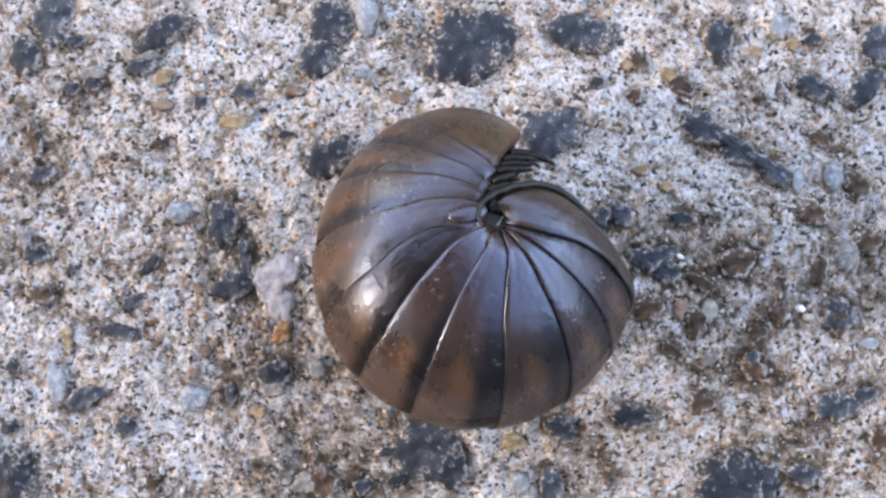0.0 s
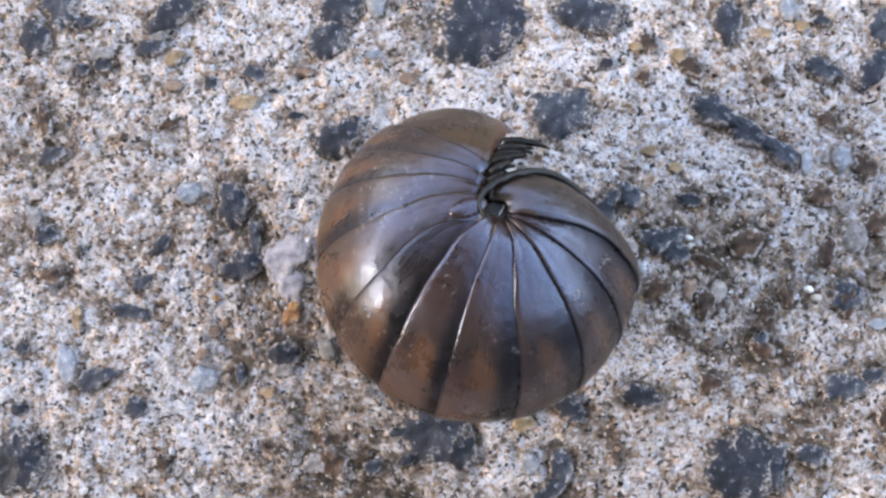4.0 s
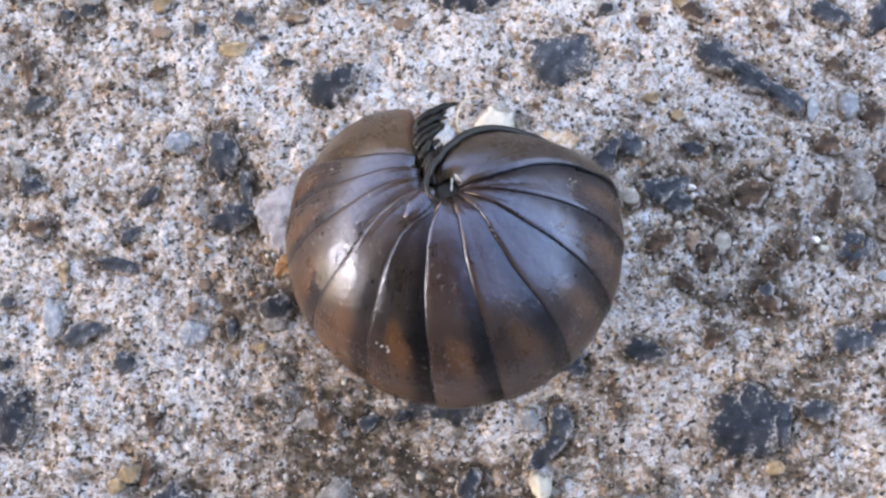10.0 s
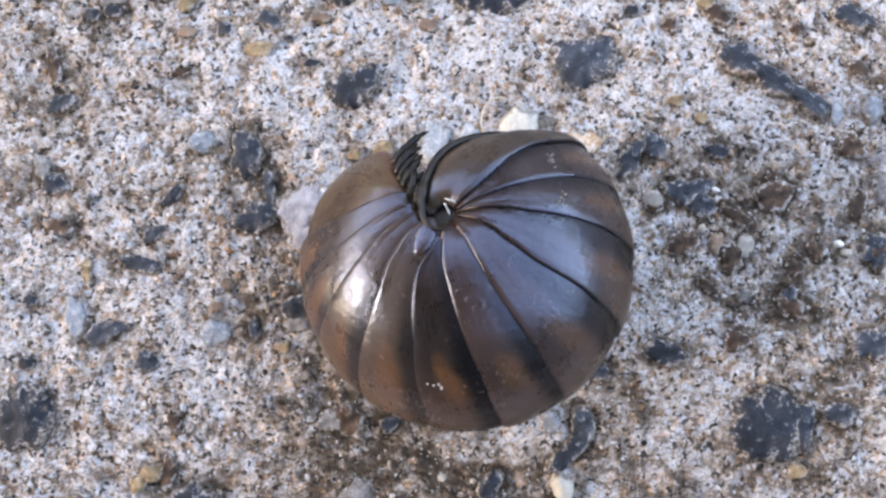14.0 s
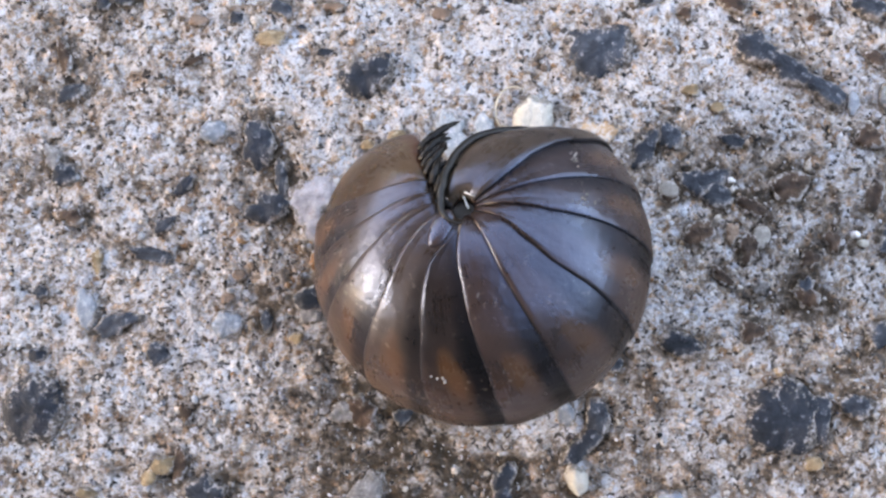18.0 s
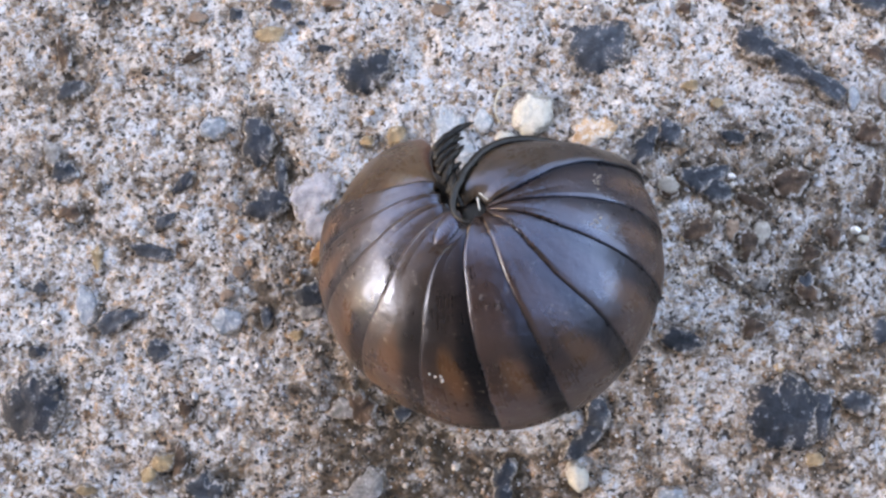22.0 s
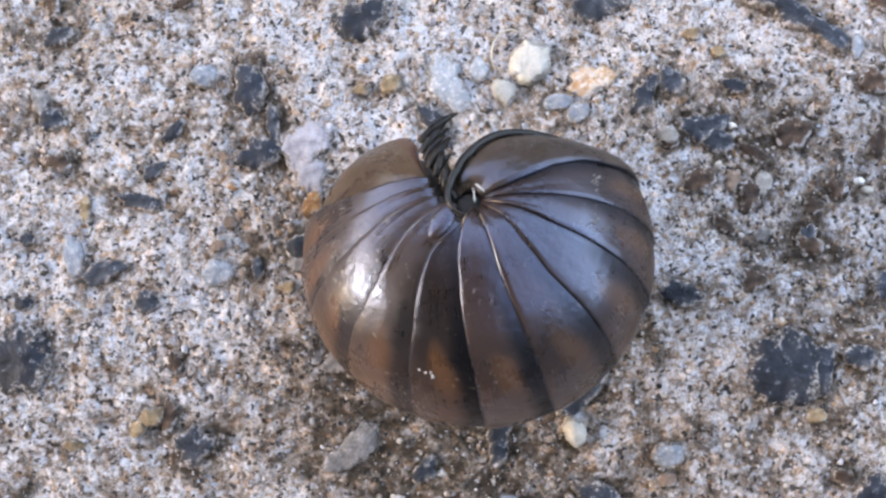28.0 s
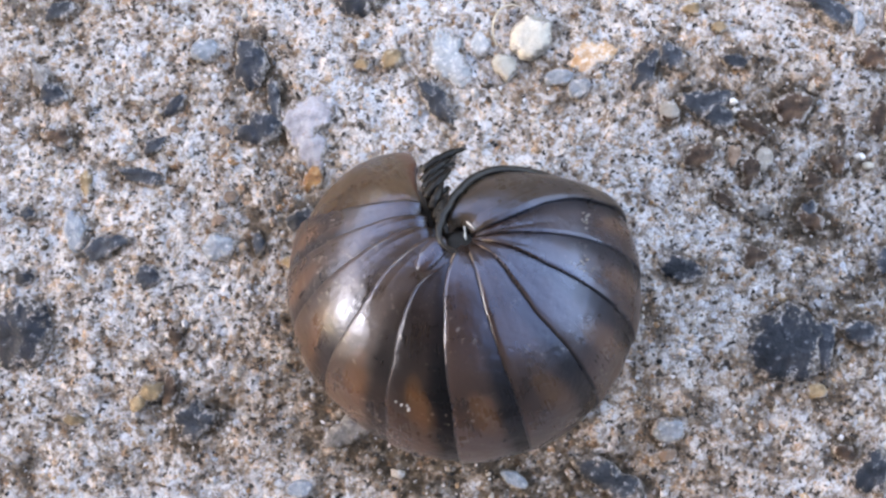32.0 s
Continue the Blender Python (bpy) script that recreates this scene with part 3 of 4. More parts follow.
stone("dark_stone", 32.2, -20.3, 2.73, 2.02, 0, 0.25, SLATE, 120, 0.38)
stone("dark_stone", 37.7, -13.1, 2.02, 1.52, 0, 0.25, SLATE, 121, 0.38)
stone("brown_stone", -36.6, 9.7, 1.11, 3.03, 10, 0.25, BROWN, 122, 0.38)
stone("dark_stone", -17.9, 14.0, 1.92, 1.42, -20, 0.25, SLATE, 123, 0.38)
stone("dark_stone", -21.7, 13.1, 1.11, 1.42, 0, 0.25, SLATE, 124, 0.38)
stone("dark_stone", -36.0, 6.6, 2.63, 1.52, 15, 0.25, SLATE, 125, 0.38)
stone("brown_stone", -25.5, 9.4, 1.62, 0.91, 20, 0.25, BROWN, 126, 0.38)
# tiny black chip that stands in for the dark of an open hole
stone("dark_stone", -16.1, 12.4, 0.66, 0.61, 0, 0.25, BASALT, 127, 0.38)
stone("dark_stone", -27.9, -4.8, 1.92, 1.11, 20, 0.25, SLATE, 128, 0.38)
stone("brown_stone", -36.0, -4.1, 2.02, 1.42, 0, 0.25, BROWN, 129, 0.38)
stone("dark_stone", -38.6, -10.6, 1.11, 1.11, 0, 0.25, SLATE, 130, 0.38)
stone("brown_stone", -26.0, -21.1, 1.21, 1.72, 0, 0.25, BROWN, 131, 0.38)
stone("brown_stone", -10.7, -21.0, 2.33, 3.03, 20, 0.25, BROWN, 132, 0.38)
stone("dark_stone", -4.8, -18.2, 1.72, 1.01, 0, 0.25, SLATE, 133, 0.38)
stone("dark_stone", -7.2, -21.3, 1.52, 1.42, 0, 0.25, SLATE, 134, 0.38)
stone("brown_stone", 23.1, -13.9, 2.02, 1.92, 0, 0.25, BROWN, 135, 0.38)
stone("rust_stone", -4.0, 13.6, 1.52, 1.42, 0, 0.25, RUST, 136, 0.38)
stone("rust_stone", -13.3, 14.2, 1.72, 0.81, 10, 0.25, RUST, 137, 0.38)
stone("pale_chip", -12.3, -21.0, 2.33, 1.82, 0, 0.25, CRUSTY, 138, 0.38)
stone("pale_chip", -15.3, -12.6, 1.92, 1.52, 0, 0.25, CRUSTY, 139, 0.38)
stone("buff_chip", -11.3, -10.8, 1.52, 1.72, 0, 0.25, BUFF, 140, 0.38)
stone("buff_chip", 23.9, -5.6, 1.52, 1.92, 0, 0.25, BUFF, 141, 0.38)
stone("rust_stone", 21.3, -5.3, 1.11, 1.92, 0, 0.25, RUST, 142, 0.38)
stone("pale_chip", 23.8, -9.9, 1.3, 1.1, 0, 0.25, CRUSTY, 144, 0.38)
stone("pale_chip", -26.3, 17.3, 1.52, 1.01, 0, 0.25, CRUSTY, 146, 0.38)
stone("pale_chip", -31.5, 15.8, 2.33, 1.21, 10, 0.25, CRUSTY, 147, 0.38)
stone("pale_chip", -37.6, 1.1, 1.52, 2.02, 0, 0.25, CRUSTY, 148, 0.38)
stone("rust_stone", -21.9, -3.5, 1.11, 0.91, 0, 0.25, RUST, 149, 0.38)
stone("rust_stone", -22.4, -11.1, 1.21, 1.01, 0, 0.25, RUST, 150, 0.38)
stone("rust_stone", -26.0, -3.4, 1.01, 0.81, 0, 0.25, RUST, 151, 0.38)
stone("ochre_stone", 16.5, 16.5, 1.21, 0.91, 0, 0.25, OCHRE, 152, 0.38)
stone("ochre_stone", 17.7, 7.1, 1.42, 1.11, 0, 0.25, OCHRE, 153, 0.38)
stone("ochre_stone", 20.0, 5.6, 1.21, 1.01, 0, 0.25, OCHRE, 154, 0.38)
stone("ochre_stone", 9.9, -14.1, 1.31, 1.11, 0, 0.25, OCHRE, 155, 0.38)
stone("brown_stone", 17.2, 13.7, 1.11, 1.21, 0, 0.25, BROWN, 156, 0.38)
stone("brown_stone", 28.4, 13.4, 1.21, 0.81, 0, 0.25, BROWN, 157, 0.38)
stone("ochre_stone", 31.4, 18.3, 1.11, 1.21, 0, 0.25, OCHRE, 158, 0.38)
stone("ochre_stone", 28.1, 17.7, 1.31, 1.01, 0, 0.25, OCHRE, 159, 0.38)
stone("ochre_stone", -33.6, -8.0, 1.11, 2.02, 0, 0.25, OCHRE, 160, 0.38)
stone("pale_chip", -7.3, -14.6, 1.21, 1.01, 0, 0.25, CRUSTY, 161, 0.38)
stone("ochre_stone", -16.4, -14.6, 1.11, 1.01, 0, 0.25, OCHRE, 162, 0.38)
stone("dark_stone", 20.0, -2.0, 3.03, 1.82, -25, 0.25, SLATE, 163, 0.38)
stone("brown_stone", 23.1, -3.0, 2.53, 1.21, -40, 0.25, BROWN, 164, 0.38)
stone("brown_stone", 20.5, -9.1, 1.82, 1.21, -40, 0.25, BROWN, 165, 0.38)
stone("brown_stone", 30.1, -6.0, 1.21, 2.02, 30, 0.25, BROWN, 166, 0.38)
stone("brown_stone", 33.7, -2.0, 3.03, 1.31, 60, 0.25, BROWN, 167, 0.38)
stone("dark_stone", 10.9, -16.6, 2.02, 1.52, -20, 0.25, SLATE, 168, 0.38)
stone("brown_stone", 38.2, 0.6, 2.02, 2.53, 0, 0.25, BROWN, 169, 0.38)
stone("brown_stone", 16.0, -2.0, 1.52, 1.31, 0, 0.25, BROWN, 170, 0.38)

def loose(name, x, y, length, width, turn, high, material, seed, label, category):
    """A stone that lies on the ground: an object of its own."""
    ob = stone(name, x, y, length, width, turn, high, material, seed, 0.20, sunk=0.05)
    ob.parent = None
    return tagged(ob, label, category)


loose("white_pebble", 4.0, 4.6, 3.2, 4.2, -12, 0.8, CREAM, 3, "chalky white pebble lying on concrete", "pebble")
loose("cream_pebble", 1.8, 2.1, 1.7, 2.6, 18, 0.55, CREAM, 5, "small cream pebble beside a white one", "pebble")
loose("seed_pebble", 7.9, -26.7, 1.9, 2.6, 8, 1.1, CREAM, 8, "small rounded cream-coloured seed-like pebble on concrete", "pebble")
fibre_pts = [Vector((2.35 - 1.65 * math.cos(w), 5.2 + 2.1 * math.sin(w), 0.35 + 0.2 * math.sin(3 * w))) * MM for w in (-0.75, -0.35, 0.05, 0.45, 0.85, 1.25, 1.65, 2.1)]
fv, ff = tube_mesh(fibre_pts, [0.06 * MM, 0.07 * MM, 0.08 * MM, 0.08 * MM, 0.07 * MM, 0.07 * MM, 0.06 * MM, 0.04 * MM], 6)
tagged(link_mesh("root_fibre", fv, ff, ROOT), "thin pale curled plant fibre lying on concrete", "plant fibre")


def halo_grid():
    """How near each tenth of a millimetre lies to a sunken dark stone: dirt and painted shade go round it."""
    gx, gy = np.meshgrid(np.arange(X0, X1, 0.1 * MM), np.arange(Y0, Y1, 0.1 * MM))
    near = np.zeros(gx.shape)
    for x, y, long, wide, turn, dark in STONE_AREAS:
        dx, dy = gx - x, gy - y
        u, v = dx * math.cos(turn) + dy * math.sin(turn), dy * math.cos(turn) - dx * math.sin(turn)
        gap = (np.sqrt((u / long) ** 2 + (v / wide) ** 2) - 1) * min(long, wide)
        near = np.maximum(near, dark * np.exp(-np.maximum(gap, 0) / (0.7 * MM)))
    return near


HALO = halo_grid()


def worn_and_shaded(x, y):
    """0 on whole pale crust, 1 on brown sand and dirt and where shade is painted in; x, y in mm."""
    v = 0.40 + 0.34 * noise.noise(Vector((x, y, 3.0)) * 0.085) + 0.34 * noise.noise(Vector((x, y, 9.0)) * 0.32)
    # dirt and crust, with shade painted in below the roll and lower right
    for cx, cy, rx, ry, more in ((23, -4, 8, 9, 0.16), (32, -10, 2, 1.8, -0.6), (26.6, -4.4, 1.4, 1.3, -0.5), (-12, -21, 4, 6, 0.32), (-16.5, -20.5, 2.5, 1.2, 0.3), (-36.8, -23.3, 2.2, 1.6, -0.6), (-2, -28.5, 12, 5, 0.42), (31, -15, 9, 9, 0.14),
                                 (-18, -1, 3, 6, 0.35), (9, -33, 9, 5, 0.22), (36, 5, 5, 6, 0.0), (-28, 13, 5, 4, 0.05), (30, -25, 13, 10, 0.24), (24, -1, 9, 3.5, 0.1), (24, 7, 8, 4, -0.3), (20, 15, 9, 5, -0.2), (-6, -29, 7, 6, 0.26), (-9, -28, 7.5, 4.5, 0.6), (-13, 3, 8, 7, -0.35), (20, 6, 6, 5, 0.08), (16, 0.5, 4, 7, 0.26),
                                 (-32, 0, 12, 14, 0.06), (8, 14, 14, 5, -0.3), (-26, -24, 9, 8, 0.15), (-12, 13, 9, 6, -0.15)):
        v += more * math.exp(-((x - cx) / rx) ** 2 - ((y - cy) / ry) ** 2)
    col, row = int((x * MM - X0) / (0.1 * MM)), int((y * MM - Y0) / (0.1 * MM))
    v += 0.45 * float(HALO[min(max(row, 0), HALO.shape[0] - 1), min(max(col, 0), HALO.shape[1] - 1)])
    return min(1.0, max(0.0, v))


def relief(x, y):
    """Height of the weathered cement at a place, in metres."""
    p = Vector((x, y, 0.0))
    big = noise.noise(p * 60) * 0.35
    mid = noise.noise(p * 300 + Vector((3, 1, 7))) * 0.42 + noise.noise(p * 560 + Vector((8, 3, 5))) * 0.34
    small = noise.noise(p * 1000 + Vector((5, 9, 2))) * 0.26
    tiny = noise.noise(p * 2300 + Vector((2, 8, 6))) * 0.24
    pit = min(0.0, noise.noise(p * 620 + Vector((1, 4, 4))) + 0.25) * 1.0
    pit += min(0.0, noise.noise(p * 270 + Vector((7, 2, 1))) + 0.22) * 1.5
    return (big + mid + small + tiny + pit) * MM * 0.55 - 0.15 * MM - 0.22 * MM * worn_and_shaded(x * 1000, y * 1000)


def build_ground():
    nx, ny = 600, 465
    xs = [X0 + (X1 - X0) * k / nx for k in range(nx + 1)]
    ys = [Y0 + (Y1 - Y0) * k / ny for k in range(ny + 1)]
    verts = [(x, y, relief(x, y)) for y in ys for x in xs]
    faces = [(j * (nx + 1) + i, j * (nx + 1) + i + 1, (j + 1) * (nx + 1) + i + 1, (j + 1) * (nx + 1) + i)
             for j in range(ny) for i in range(nx)]
    # the sheet goes on to the horizon
    ring = [i for i in range(nx)] + [j * (nx + 1) + nx for j in range(ny)]
    ring += [ny * (nx + 1) + i for i in range(nx, 0, -1)] + [j * (nx + 1) for j in range(ny, 0, -1)]
    for reach in (0.09, 0.4, 3.0, 40.0, 900.0):
        start = len(verts)
        for k in ring:
            x, y, _ = verts[k] if reach == 0.09 else (*last[k], 0)
            far = reach / math.hypot(x, y)
            verts.append((x * far, y * far, -0.25 * MM))
        fresh = list(range(start, start + len(ring)))
        for q in range(len(ring)):
            r = (q + 1) % len(ring)
            faces.append((ring[q], fresh[q], fresh[r], ring[r]))
        ring = fresh
        last = {k: verts[k][:2] for k in ring}
    ob = link_mesh("ground", verts, faces, CEMENT)
    wear_and_shade = ob.data.attributes.new("wear_and_shade", "FLOAT", "POINT")
    inner = (nx + 1) * (ny + 1)
    wear_and_shade.data.foreach_set("value", [worn_and_shaded(v[0] * 1000, v[1] * 1000) if k < inner else 0.5 for k, v in enumerate(verts)])
    return tagged(ob, "weathered pale concrete slab with exposed sand, pores and embedded stones", "concrete ground", kind="structure")




ground = build_ground()
for ob in STONES:
    if ob.name not in ("white_pebble", "cream_pebble", "seed_pebble"):
        ob.parent = ground


def build_blocker(name, x, y, wide, deep, high, label):
    """An added plain wall, out of view, that keeps sky light off."""
    bm = bmesh.new()
    bmesh.ops.create_cube(bm, size=1.0, matrix=Matrix.Translation((x, y, high / 2 - 0.02)) @ Matrix.Diagonal((wide, deep, high, 1)))
    bmesh.ops.bevel(bm, geom=bm.edges[:], offset=0.01, segments=2, affect="EDGES")
    me = bpy.data.meshes.new(name)
    bm.to_mesh(me)
    bm.free()
    me.materials.append(BLOCKER)
    return tagged(new(name, me), label, "wall", kind="structure")


# unseen blockers, added to shade the ground and darken the shell's reflections
build_blocker("wall_south", 0.3, -1.15, 7.0, 0.2, 2.0, "added plain brown wall out of view that blocks sky light")
build_blocker("roof", -1.5, -0.19, 4.2, 1.8, 0.12, "added brown slab overhead, out of view, that blocks sky light").location.z = 2.1
build_blocker("wall_east", 3.6, 1.1, 0.2, 4.2, 0.9, "low added brown wall out of view that blocks sky light")
build_blocker("wall_west", -4.2, 1.1, 0.2, 4.2, 1.4, "added plain brown wall out of view that blocks sky light")
build_blocker("wall_north", 0.3, 3.3, 7.0, 0.2, 1.7, "added plain brown wall out of view that blocks sky light")


# ---------------------------------------------------------------- the rolled-up millipede
A_AX, B_AX, LIFT = 12.4 * MM, 10.8 * MM, 11.2 * MM     # outward and upward half sizes of the roll, height of its middle
millipede = tagged(new("pill_millipede"), "glossy dark brown pill millipede, half rolled up on concrete", "millipede")


def on_roll(theta, az, off):
    """A place on the roll: theta from the upper hub, az round it, off outwards."""
    st, ct = math.sin(theta), math.cos(theta)
    r = (A_AX + off) * abs(st) ** 0.94
    return Vector((r * math.cos(az), r * math.sin(az), LIFT + (B_AX + off) * ct))


def plate(name, high_side, low_side, tip_high, tip_low, material, lift=(-0.32, 0.15), bulge=0.17, shrink=(0.0, 0.0), groove=0.0, label=""):
    """One back plate: from its covered side (high_side, degrees as a function of theta) to its free side (low_side);
    tips: how far the plate's end stays off the hub, degrees of theta at both sides."""
    across = [0.0, 0.02, 0.10, 0.22, 0.36, 0.5, 0.64, 0.78, 0.88, 0.95, 0.985, 1.0]
    rows = 44
    outer, inner, uvs = [], [], []
    for k in range(rows + 1):
        f = k / rows
        for s in across:
            tip = radians(tip_high + (tip_low - tip_high) * s)
            theta = tip + (math.pi - 2 * tip) * f
            az = radians(high_side(math.degrees(theta)) * (1 - s) + low_side(math.degrees(theta)) * s)
            off = lift[0] + (lift[1] - lift[0]) * s + bulge * math.sin(math.pi * s)
            off -= (shrink[0] * (1 - s) ** 2 + shrink[1] * s ** 2) * math.sin(theta) ** 2
            off -= groove * math.exp(-(s / 0.10) ** 2)
            if s > 0.97:
                off -= 0.10 * ((s - 0.97) / 0.03) ** 2
            off -= 0.5 * max(0.0, 1 - min(theta, math.pi - theta) / radians(16)) ** 2
            ends = min(f, 1 - f) / 0.04
            if ends < 1:
                off -= 0.25 * (1 - ends) ** 2
            outer.append(on_roll(theta, az, off * MM))
            inner.append(on_roll(theta, az, (off - 0.42) * MM))
            uvs.append((s, theta / math.pi))
    n, verts, faces = len(across), outer + inner, []
    base = len(outer)
    for k in range(rows):
        for i in range(n - 1):
            a, b, c, d = k * n + i, k * n + i + 1, (k + 1) * n + i + 1, (k + 1) * n + i
            faces.append((a, d, c, b))
            faces.append((base + a, base + b, base + c, base + d))
        for i in (0, n - 1):
            a, b = k * n + i, (k + 1) * n + i
            faces.append((a, b, base + b, base + a) if i else (a, base + a, base + b, b))
    for i in range(n - 1):
        for k in (0, rows):
            a, b = k * n + i, k * n + i + 1
            faces.append((a, base + a, base + b, b) if k else (a, b, base + b, base + a))
    ob = link_mesh(name, verts, faces, material, millipede, uvs=uvs + uvs, label=label)
    bm = bmesh.new()
    bm.from_mesh(ob.data)
    bmesh.ops.recalc_face_normals(bm, faces=bm.faces)
    bm.to_mesh(ob.data)
    bm.free()
    return ob


def side(*stops):
    """A side of a plate: stops of theta and az in degrees, the same on both flanks."""
    at, az = [p[0] for p in stops], [p[1] for p in stops]
    return lambda theta: float(np.interp(min(theta, 180 - theta), at, az))


shield_side = side((4, -200 + 360), (6, 150), (9, 118), (14, 95), (20, 81), (25, 71), (30, 61), (36, 52), (52, 42), (90, 37))
tail_side = side((16, -227.5), (22, -234.5), (29, -240), (33, -244), (60, -247), (90, -247))
SEAMS = [side((10, 23), (25, 27), (38, 26), (51, 23), (90, 22)),
         side((8, 6), (45, 4), (70, 2)),
         side((8, -12), (23, -17), (80, -19)),
         side((8, -33), (18, -43), (29, -46), (46, -44), (89, -43)),
         side((8, -72), (21, -74), (50, -71), (90, -69)),
         side((7, -116), (15, -110), (23, -103), (38, -98), (54, -94), (80, -92)),
         side((8, -116), (12, -128), (17, -134), (23, -131), (30, -127), (42, -121), (72, -116)),
         side((4.5, -186), (10.5, -171), (16, -162), (23, -155.5), (31, -148.5), (44, -144), (60, -142), (80, -140)),
         side((6.5, -202), (12, -190), (15, -184.5), (21, -178), (29, -171.5), (40, -167), (54, -163.5), (70, -162)),
         side((9.5, -219), (14.5, -203), (19, -197), (25, -190), (33, -185.5), (43, -182), (54, -180), (80, -179)),
         side((14, -228), (17, -219), (21, -211), (29, -203), (38, -198.5), (50, -197), (80, -196))]
TIPS = [2, 2, 2, 2, 2, 2, 3, 4.5, 6.5, 9.5, 14]


def under(edge, by=5.5):
    """The covered side of the next plate, a little way below the edge of this one."""
    return lambda theta: edge(theta) + by


plates = [plate("front_shield", shield_side, SEAMS[0], 4, 2, SHELL_END, (-0.1, 0.17), 0.18, (2.5, 0.0), 0.22,
                label="olive-brown front shield with a dark rolled rim")]
for k in range(10):
    plates.append(plate("back_plate", under(SEAMS[k]), SEAMS[k + 1], TIPS[k], TIPS[k + 1], SHELL_DARK if k == 5 else SHELL if k < 6 else SHELL_WARM,
                        (-0.20, 0.06) if k < 6 else (-0.22, 0.08), 0.09 if k < 6 else 0.05))
plates.append(plate("tail_plate", under(SEAMS[10]), tail_side, 14, 16, SHELL_TAIL, (-0.36, -0.1), 0.3, (0.0, 2.1),
                    label="smooth olive-brown end plate with a reddish edge"))

# rolled rim of the front shield
RIM_AT = ((5.0, 250), (5.4, 230), (5.8, 212), (6.2, 195), (6.5, 175), (6.9, 150), (9, 118), (14, 95), (20, 81), (25, 71), (30, 61), (36, 52),
          (44, 46), (56, 41), (72, 38), (90, 37))
rim_points, rim_radii = [], []
for k in range(121):
    f = min(k, 120 - k) / 60 * (len(RIM_AT) - 1)
    if k > 60 and f < 6:
        break
    n = min(int(f), len(RIM_AT) - 2)
    th = RIM_AT[n][0] + (f - n) * (RIM_AT[n + 1][0] - RIM_AT[n][0])
    az = RIM_AT[n][1] + (f - n) * (RIM_AT[n + 1][1] - RIM_AT[n][1])
    low = 2.5 * math.sin(radians(th)) ** 2
    rim_points.append(on_roll(radians(th if k <= 60 else 180 - th), radians(az), (0.02 - low) * MM))
    rim_radii.append((0.07 + 0.20 * min(1.0, f / 5)) * MM)
rv, rf = tube_mesh(rim_points, rim_radii, 10)
shield_rim = link_mesh("rim", rv, rf, RIM, plates[0], label="dark rolled rim of the shield")

# lobe at the end of a plate beside the hub, and flecks of grit stuck on the shell
def lobe(parent, one, two, wide, thick, material, label):
    """A rounded swelling from one place (theta, az, off) to another."""
    a, c = (on_roll(radians(p[0]), radians(p[1]), p[2] * MM) for p in (one, two))
    along = (c - a).normalized()
    out = Vector((0, 0, 1))
    out = (out - out.dot(along) * along).normalized()
    bm = bmesh.new()
    bmesh.ops.create_uvsphere(bm, u_segments=24, v_segments=14, radius=1.0)
    basis = Matrix((along, out.cross(along), out)).transposed().to_4x4()
    m = Matrix.Translation((a + c) / 2) @ basis @ Matrix.Diagonal(((c - a).length / 2, wide * MM, thick * MM, 1))
    bmesh.ops.transform(bm, matrix=m, verts=bm.verts)
    me = bpy.data.meshes.new("side_lobe")
    bm.to_mesh(me)
    bm.free()
    me.materials.append(material)
    me.shade_smooth()
    ob = new("side_lobe", me)
    ob.parent = parent
    return tagged(ob, label)


lobe(plates[7], (4.0, -178, -0.34), (15.0, -138, -0.06), 0.72, 0.36, SHELL, "smooth rounded lobe at the plate's end")

# flat dark disc, added only to fill the hole at the hub
lobe(plates[0], (5.2, 110, -1.05), (5.2, -70, -1.05), 1.1, 0.12, HUB_FILLER, "added dark disc that fills the hole at the hub")

# pale streaks that paint glints on the plate ends round the hub
for k in range(2, 6):
    ends = [on_roll(radians(th), radians(SEAMS[k](th) + 1.0), 0.02 * MM - 0.5 * MM * (1 - th / 16) ** 2) for th in (4.5, 5.5, 6.5, 7.5, 8.5)]
    ev, ef = tube_mesh(ends, [0.02 * MM, 0.05 * MM, 0.06 * MM, 0.04 * MM, 0.02 * MM], 6)
    link_mesh("plate_end", ev, ef, END_GLINT, plates[k], label="pale streak painted in for a glint on the plate's end")


def flecks(parent, theta, az, count, spread, seed):
    """A few flat crumbs of pale grit on a plate."""
    rng = random.Random(seed)
    verts, faces = [], []
    for _ in range(count):
        th, a = theta + rng.gauss(0, spread), az + rng.gauss(0, spread * 1.2)
        r, start = rng.uniform(0.05, 0.16), len(verts)
        for k in range(6):
            w = k * math.pi / 3
            verts.append(on_roll(radians(th + r * 5 * rng.uniform(0.5, 1.2) * math.sin(w)), radians(a + r * 6 * rng.uniform(0.5, 1.2) * math.cos(w)), 0.05 * MM))
        verts.append(on_roll(radians(th), radians(a), 0.24 * MM))
        faces += [(start + k, start + (k + 1) % 6, start + 6) for k in range(6)]
    return link_mesh("grit", verts, faces, GRIT, parent, False, label="pale flecks of grit stuck on the shell")


flecks(plates[1], 39, 14, 9, 1.6, 1)
flecks(plates[2], 36, -9, 12, 1.8, 2)
flecks(plates[6], 57, -111, 5, 1.2, 3)

# soft body inside the plates
bv, bf = [], []
